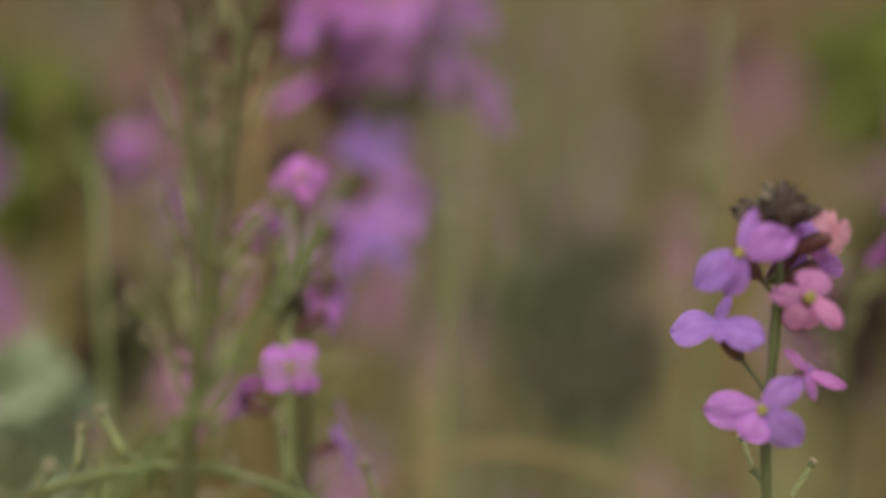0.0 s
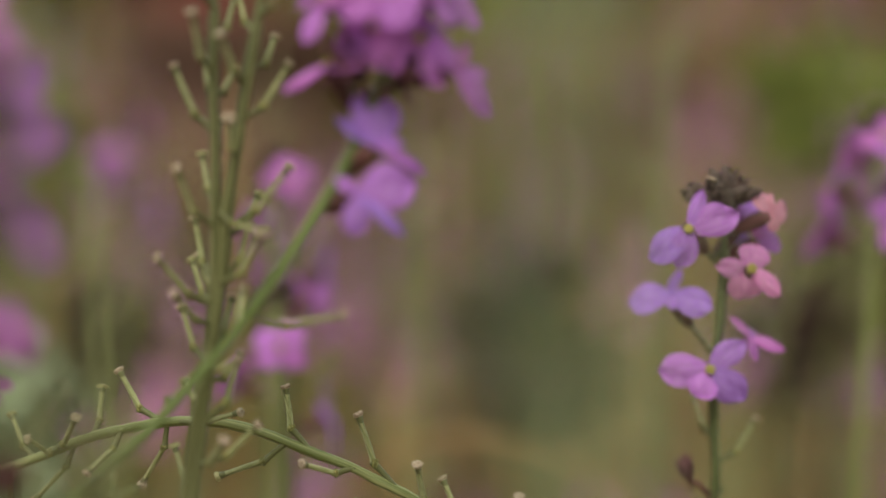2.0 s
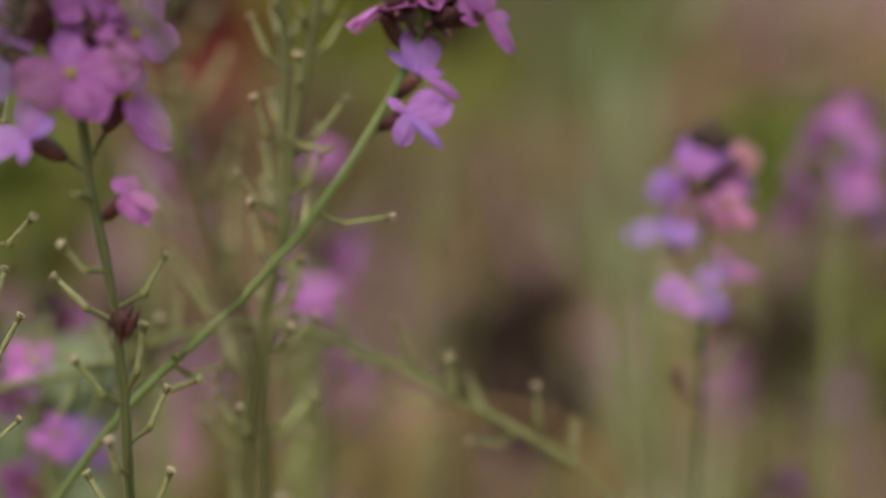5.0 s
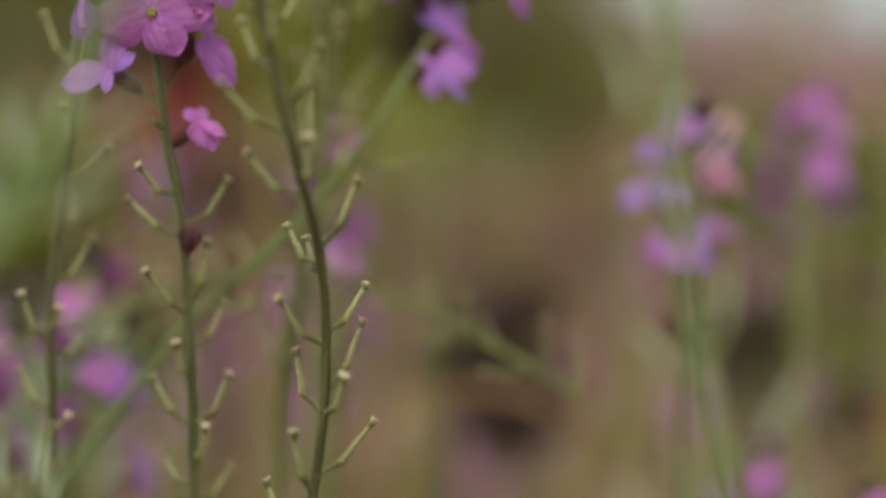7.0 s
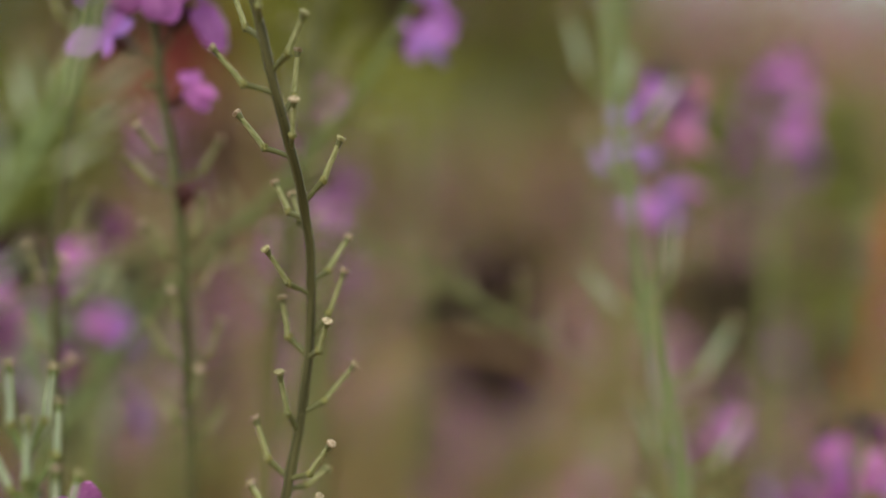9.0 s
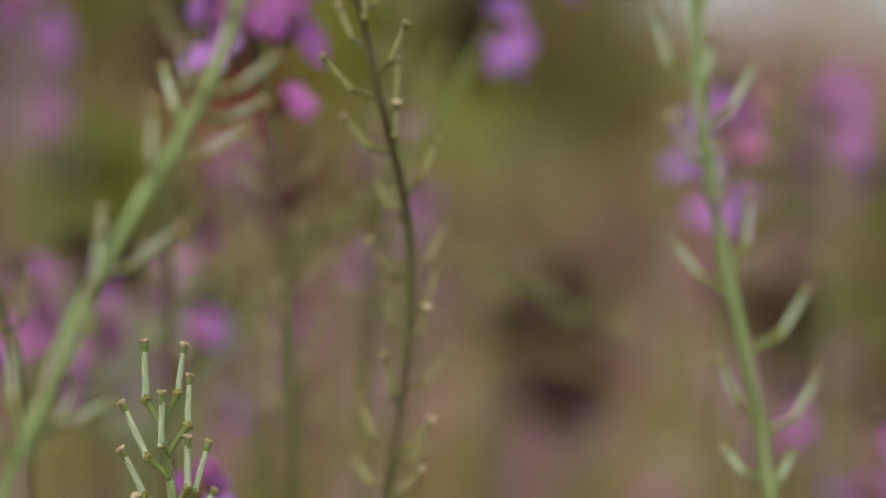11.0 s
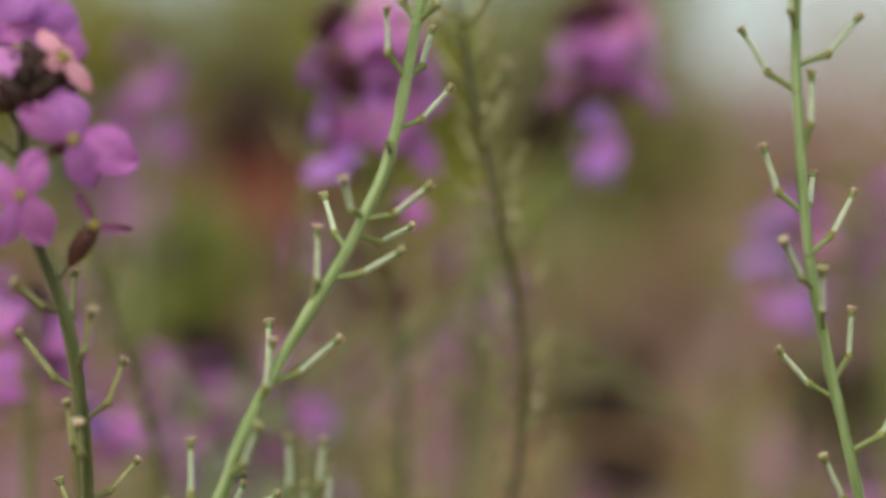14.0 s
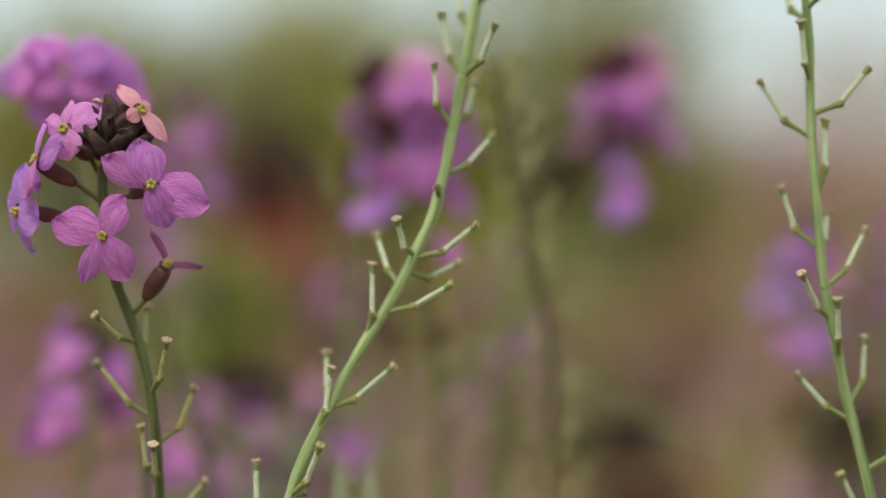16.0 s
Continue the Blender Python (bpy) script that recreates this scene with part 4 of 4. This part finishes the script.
blooms(rear_spike, [(0.9878, (-1.0, -8.0, 4.2), -93, 2, 20, 0.3, 39, 14), (0.9858, (-11.2, -6.0, 6.7), -125, 8, 18, 0.3, 18, -12), (0.9838, (7.6, -6.0, 5.4), -55, 4, 16.5, 0.3, 15, -12), (0.9777, (13.2, -2.0, 9.5), -20, 8, 13, 0.3, 6, -12), (0.9838, (-8.1, -4.0, 3.8), -130, -22, 17, 0.25), (0.9898, (4.4, -4.0, 6.8), -70, 30, 14, 0.45, 21, -12), (0.9898, (-7.4, -4.0, 7.2), -120, 30, 14, 0.4, 21, -12), (0.9716, (5.4, 0.0, 8.8), -40, -15, 16, 0.2)])
side_pod_stem = Stem("wallflower_seed_spike", 0.0015, 0.0009, stem_dark, "dark leaning wallflower stem with a few seed pods", [(-0.1, 0.18, 0.0), (-0.107, 0.172, 0.45), (-0.1201, 0.1585, 0.5517), (-0.1215, 0.1585, 0.5691), (-0.1248, 0.1585, 0.5903), (-0.1269, 0.1585, 0.5975), (-0.1366, 0.1585, 0.6237), (-0.1409, 0.1585, 0.6403)])
pods(side_pod_stem, [(0.9219, 27, 77, 15.2), (0.9487, 138, 84, 20.5), (0.9202, -118, 55, 12.8), (0.9518, -141, 44, 12.2), (0.9673, -44, 39, 11.9), (0.9019, 49, 54, 12.7), (0.981, 148, 36, 15.1), (0.9848, -39, 38, 13.0)])
side_stem = Stem("wallflower_seed_spike", 0.0012, 0.0008, stem_dark, "thin wallflower stem with seed pods", [(-0.11, 0.215, 0.0), (-0.104, 0.2, 0.4), (-0.0968, 0.189, 0.5705), (-0.0974, 0.189, 0.6094), (-0.0971, 0.189, 0.6181), (-0.0941, 0.189, 0.6429), (-0.093, 0.189, 0.6602), (-0.0898, 0.189, 0.6862)])
pods(side_stem, [(0.8949, 11, 54, 13.7), (0.9289, -33, 26, 13.2), (0.9619, 147, 51, 14.9), (0.9341, -84, 58, 12.3), (0.9133, 69, 44, 9.6), (0.8836, -64, 33, 8.7), (0.8756, 47, 26, 10.0), (0.9583, -55, 50, 12.5), (0.8594, 141, 38, 13.1), (0.8553, -53, 18, 8.5), (0.8796, -124, 52, 12.8), (0.9837, 51, 51, 13.3), (0.9891, -126, 41, 10.7)])
dry_stalk = Stem("wallflower_seed_spike", 0.0019, 0.0013, straw, "arched dry straw-coloured wallflower stalk", [(-0.06, 0.43, 0.0), (-0.058, 0.41, 0.4), (-0.0597, 0.395, 0.5352), (-0.0515, 0.395, 0.5488), (-0.0391, 0.395, 0.5621), (-0.0246, 0.395, 0.5731), (-0.0083, 0.395, 0.5792), (0.0089, 0.395, 0.5789), (0.0278, 0.395, 0.5729), (0.0426, 0.395, 0.5623), (0.0512, 0.395, 0.5488)])
pods(dry_stalk, [(0.8653, 161, 73, 15.5), (0.9307, -11, 57, 14.2)])
crown(mauve_spike, 18, 0.0050, 5.8, .003, GREY_BUDS)
crown(arching_spike, 12, 0.005)
crown(left_spike, 12, 0.005)
crown(near_spike, 30, 0.0046, 6.2, .0075)
crown(rear_spike, 10, 0.005)


def bloom_stalk(x, y, z, lean, count=6, label="wallflower stem with a head of mauve blooms", spread=0.012, length=0.042):
    st = Stem("wallflower_spike", .0018, .0011, stem_green, label, [(x - lean, y + .03, 0), (x - lean * .3, y + .01, z * .6), (x, y, z + 0.012)])
    head(st, count, spread, length)
    return st


bloom_stalk(0.0955, 0.319, 0.663, 0.02, 9, length=.04)
bloom_stalk(-0.104, 0.262, 0.612, 0.03, 4)
bloom_stalk(-0.102, 0.256, 0.588, -0.02, 3)
bloom_stalk(-0.046, 0.312, 0.624, 0.02, 4)
bloom_stalk(-0.049, 0.335, 0.654, 0.02, 3)
bloom_stalk(0.076, 0.305, 0.562, -0.02, 4)
bloom_stalk(0.086, 0.236, 0.556, 0.03, 3, spread=.008)
bloom_stalk(0.091, 0.222, 0.562, -0.03, 4, spread=.009)
bloom_stalk(0.150, 0.52, 0.572, 0.02, 4)
bloom_stalk(-0.156, 0.167, 0.614, 0.02, 10, spread=.014, length=.035)
bloom_stalk(-0.132, 0.258, 0.596, 0.02, 7)
bloom_stalk(-0.147, 0.242, 0.600, -0.02, 6)
bloom_stalk(-0.150, 0.262, 0.698, 0.02, 5, spread=.010)
bloom_stalk(-0.184, 0.402, 0.676, 0.02, 5)
bloom_stalk(-0.205, 0.46, 0.712, 0.02, 6)
bloom_stalk(-0.25, 0.512, 0.64, 0.02, 6)
bloom_stalk(-0.235, 0.56, 0.70, -0.02, 6)
bloom_stalk(-0.118, 0.47, 0.662, 0.02, 4)
bloom_stalk(-0.070, 0.53, 0.612, 0.02, 3)
bloom_stalk(0.16, 0.562, 0.66, 0.02, 6)
bloom_stalk(-0.082, 0.150, 0.549, 0.01, 2, "low wallflower stem with a few pink blooms", .006, .012)


def seed_stalk(x, y, h, lean, material):
    """An upright stalk behind, with pods set round its upper half."""
    label = {"straw": "dry straw-coloured wallflower stalk", "stem_green": "green wallflower stalk with seed pods", "stem_dark": "dark wallflower stalk with seed pods"}[material.name]
    st = Stem("wallflower_seed_spike", .0022, .0012, material, label, [(x - lean, y + .02, 0), (x - lean * .2, y, h * .6), (x, y - .005, h)])
    rr = random.Random(int(x * 1e4) + 77)
    pods(st, [(rr.uniform(.72, .99), rr.uniform(0, 360), rr.uniform(25, 65), rr.uniform(13, 18)) for k in range(14)])


for x, y, h, lean, m in ((0.062, .44, .70, .01, stem_green), (-0.014, .42, .665, .02, stem_green), (0.0, .52, .70, .01, stem_dark), (0.12, .45, .71, .02, stem_dark),
                         (0.145, .48, .69, -.02, stem_green), (-0.075, .44, .69, .02, straw), (-0.105, .38, .66, -.02, stem_green), (-0.16, .52, .70, .02, straw), (-0.03, .60, .72, .01, stem_dark),
                         (-0.19, .46, .71, .01, stem_green), (0.19, .60, .72, .02, straw)):
    seed_stalk(x, y, h, lean, m)

# thin stalks further back
rs = random.Random(31)
for k in range(18):
    y = rs.uniform(.50, .95)
    x = (-.5 + (k + rs.uniform(.1, .9)) / 18) * (.70 * (y + .2))
    seed_stalk(x, y, rs.uniform(.64, .74) + .05 * (y - .5), rs.uniform(-.04, .04), (straw, stem_dark, stem_green, stem_dark)[k % 4])

# a shoot whose leaves have turned rust red
line = [(0.1342, 0.3624, 0.5489), (0.1383, 0.3625, 0.5703), (0.1454, 0.3626, 0.6034), (0.1505, 0.3626, 0.6248)]
shoot = tagged(new("leafy_shoot"), "leaning shoot with rust-red narrow leaves", "plant")
shoot.location = (line[0][0] - .02, line[0][1] + .02, 0)
o = Vector(shoot.location)
bm = bmesh.new()
tube(bm, [(0, 0, 0)] + [tuple(Vector(q) - o) for q in line], [.0022, .0020, .0019, .0017, .001], 8)
part("stalk", bm, leaf_rust, shoot)
for i in range(9):
    u = i / 8 * 2.9
    p = Vector(line[int(u)]).lerp(Vector(line[int(u) + 1]), u % 1) - o
    a = i * 2.4
    bm = bmesh.new()
    leaf_blade(bm, p, (.35 * math.cos(a) + .1, .35 * math.sin(a), 1.1), .026, .007, .15)
    part("leaf", bm, leaf_rust, shoot)

# a few thin stalks between the blooms
for x, y, h, lean, m in ((-0.045, .335, .655, .012, stem_dark), (0.085, .37, .64, .015, stem_dark), (-0.085, .31, .60, -.015, stem_green),
                         (-0.125, .33, .64, .02, stem_dark), (0.135, .36, .63, .02, stem_green), (-0.02, .39, .585, .015, straw)):
    seed_stalk(x, y, h, lean, m)

# terracotta pots on a dark wooden stand
def plant_stand(x, y, top, r):
    stand = tagged(new("plant_stand"), "dark weathered wooden plant stand", "stand")
    stand.location = (x, y, 0)
    for sx in (-1, 1):
        for sy in (-1, 1):
            bm = bmesh.new()
            tube(bm, [(sx * r * .95, sy * r * .95, 0), (sx * r * .8, sy * r * .8, top - .025)], [.016, .014], 6)
            part("leg", bm, old_wood, stand)
    bm = bmesh.new()
    bmesh.ops.create_cube(bm, size=1, matrix=Matrix.Translation((0, 0, top - .015)) @ Matrix.Diagonal((r * 2.4, r * 2.4, .03, 1)))
    bmesh.ops.bevel(bm, geom=bm.edges[:], offset=.004, segments=2, affect='EDGES')
    part("top", bm, old_wood, stand, smooth=False)


def clay_pot(name, label, x, y, z, r, h, clay):
    pot = tagged(new(name), label, "flower pot")
    pot.location = (x, y, z)

    def lathe(part_name, prof, material):
        bm = bmesh.new()
        n = 28
        rings = [[bm.verts.new((q * math.cos(2 * math.pi * k / n), q * math.sin(2 * math.pi * k / n), z)) for k in range(n)] for q, z in prof]
        for a, b in zip(rings, rings[1:]):
            for k in range(n):
                bm.faces.new((a[k], a[(k + 1) % n], b[(k + 1) % n], b[k]))
        bm.faces.new(rings[0][::-1])
        bm.faces.new(rings[-1])
        part(part_name, bm, material, pot)

    lathe("body", [(r * .62, 0), (r * .64, .004), (r * .86, h * .76), (r * .84, h * .76)], clay)
    lathe("rim", [(r * .85, h * .76), (r * .98, h * .765), (r * 1.0, h * .98), (r * .97, h), (r * .9, h), (r * .87, h * .9)], clay)
    lathe("potting_soil", [(r * .8, h * .85), (r * .86, h * .86), (r * .82, h * .88), (r * .3, h * .91)], soil)


plant_stand(-0.26, 1.66, 0.50, 0.11)
clay_pot("planter", "weathered pinkish terracotta planter on a wooden stand", -0.26, 1.66, 0.50, 0.135, 0.285, pale_clay)
clay_pot("flower_pot", "dark red terracotta flower pot set into a larger planter", -0.295, 1.655, 0.755, 0.088, 0.155, terracotta)
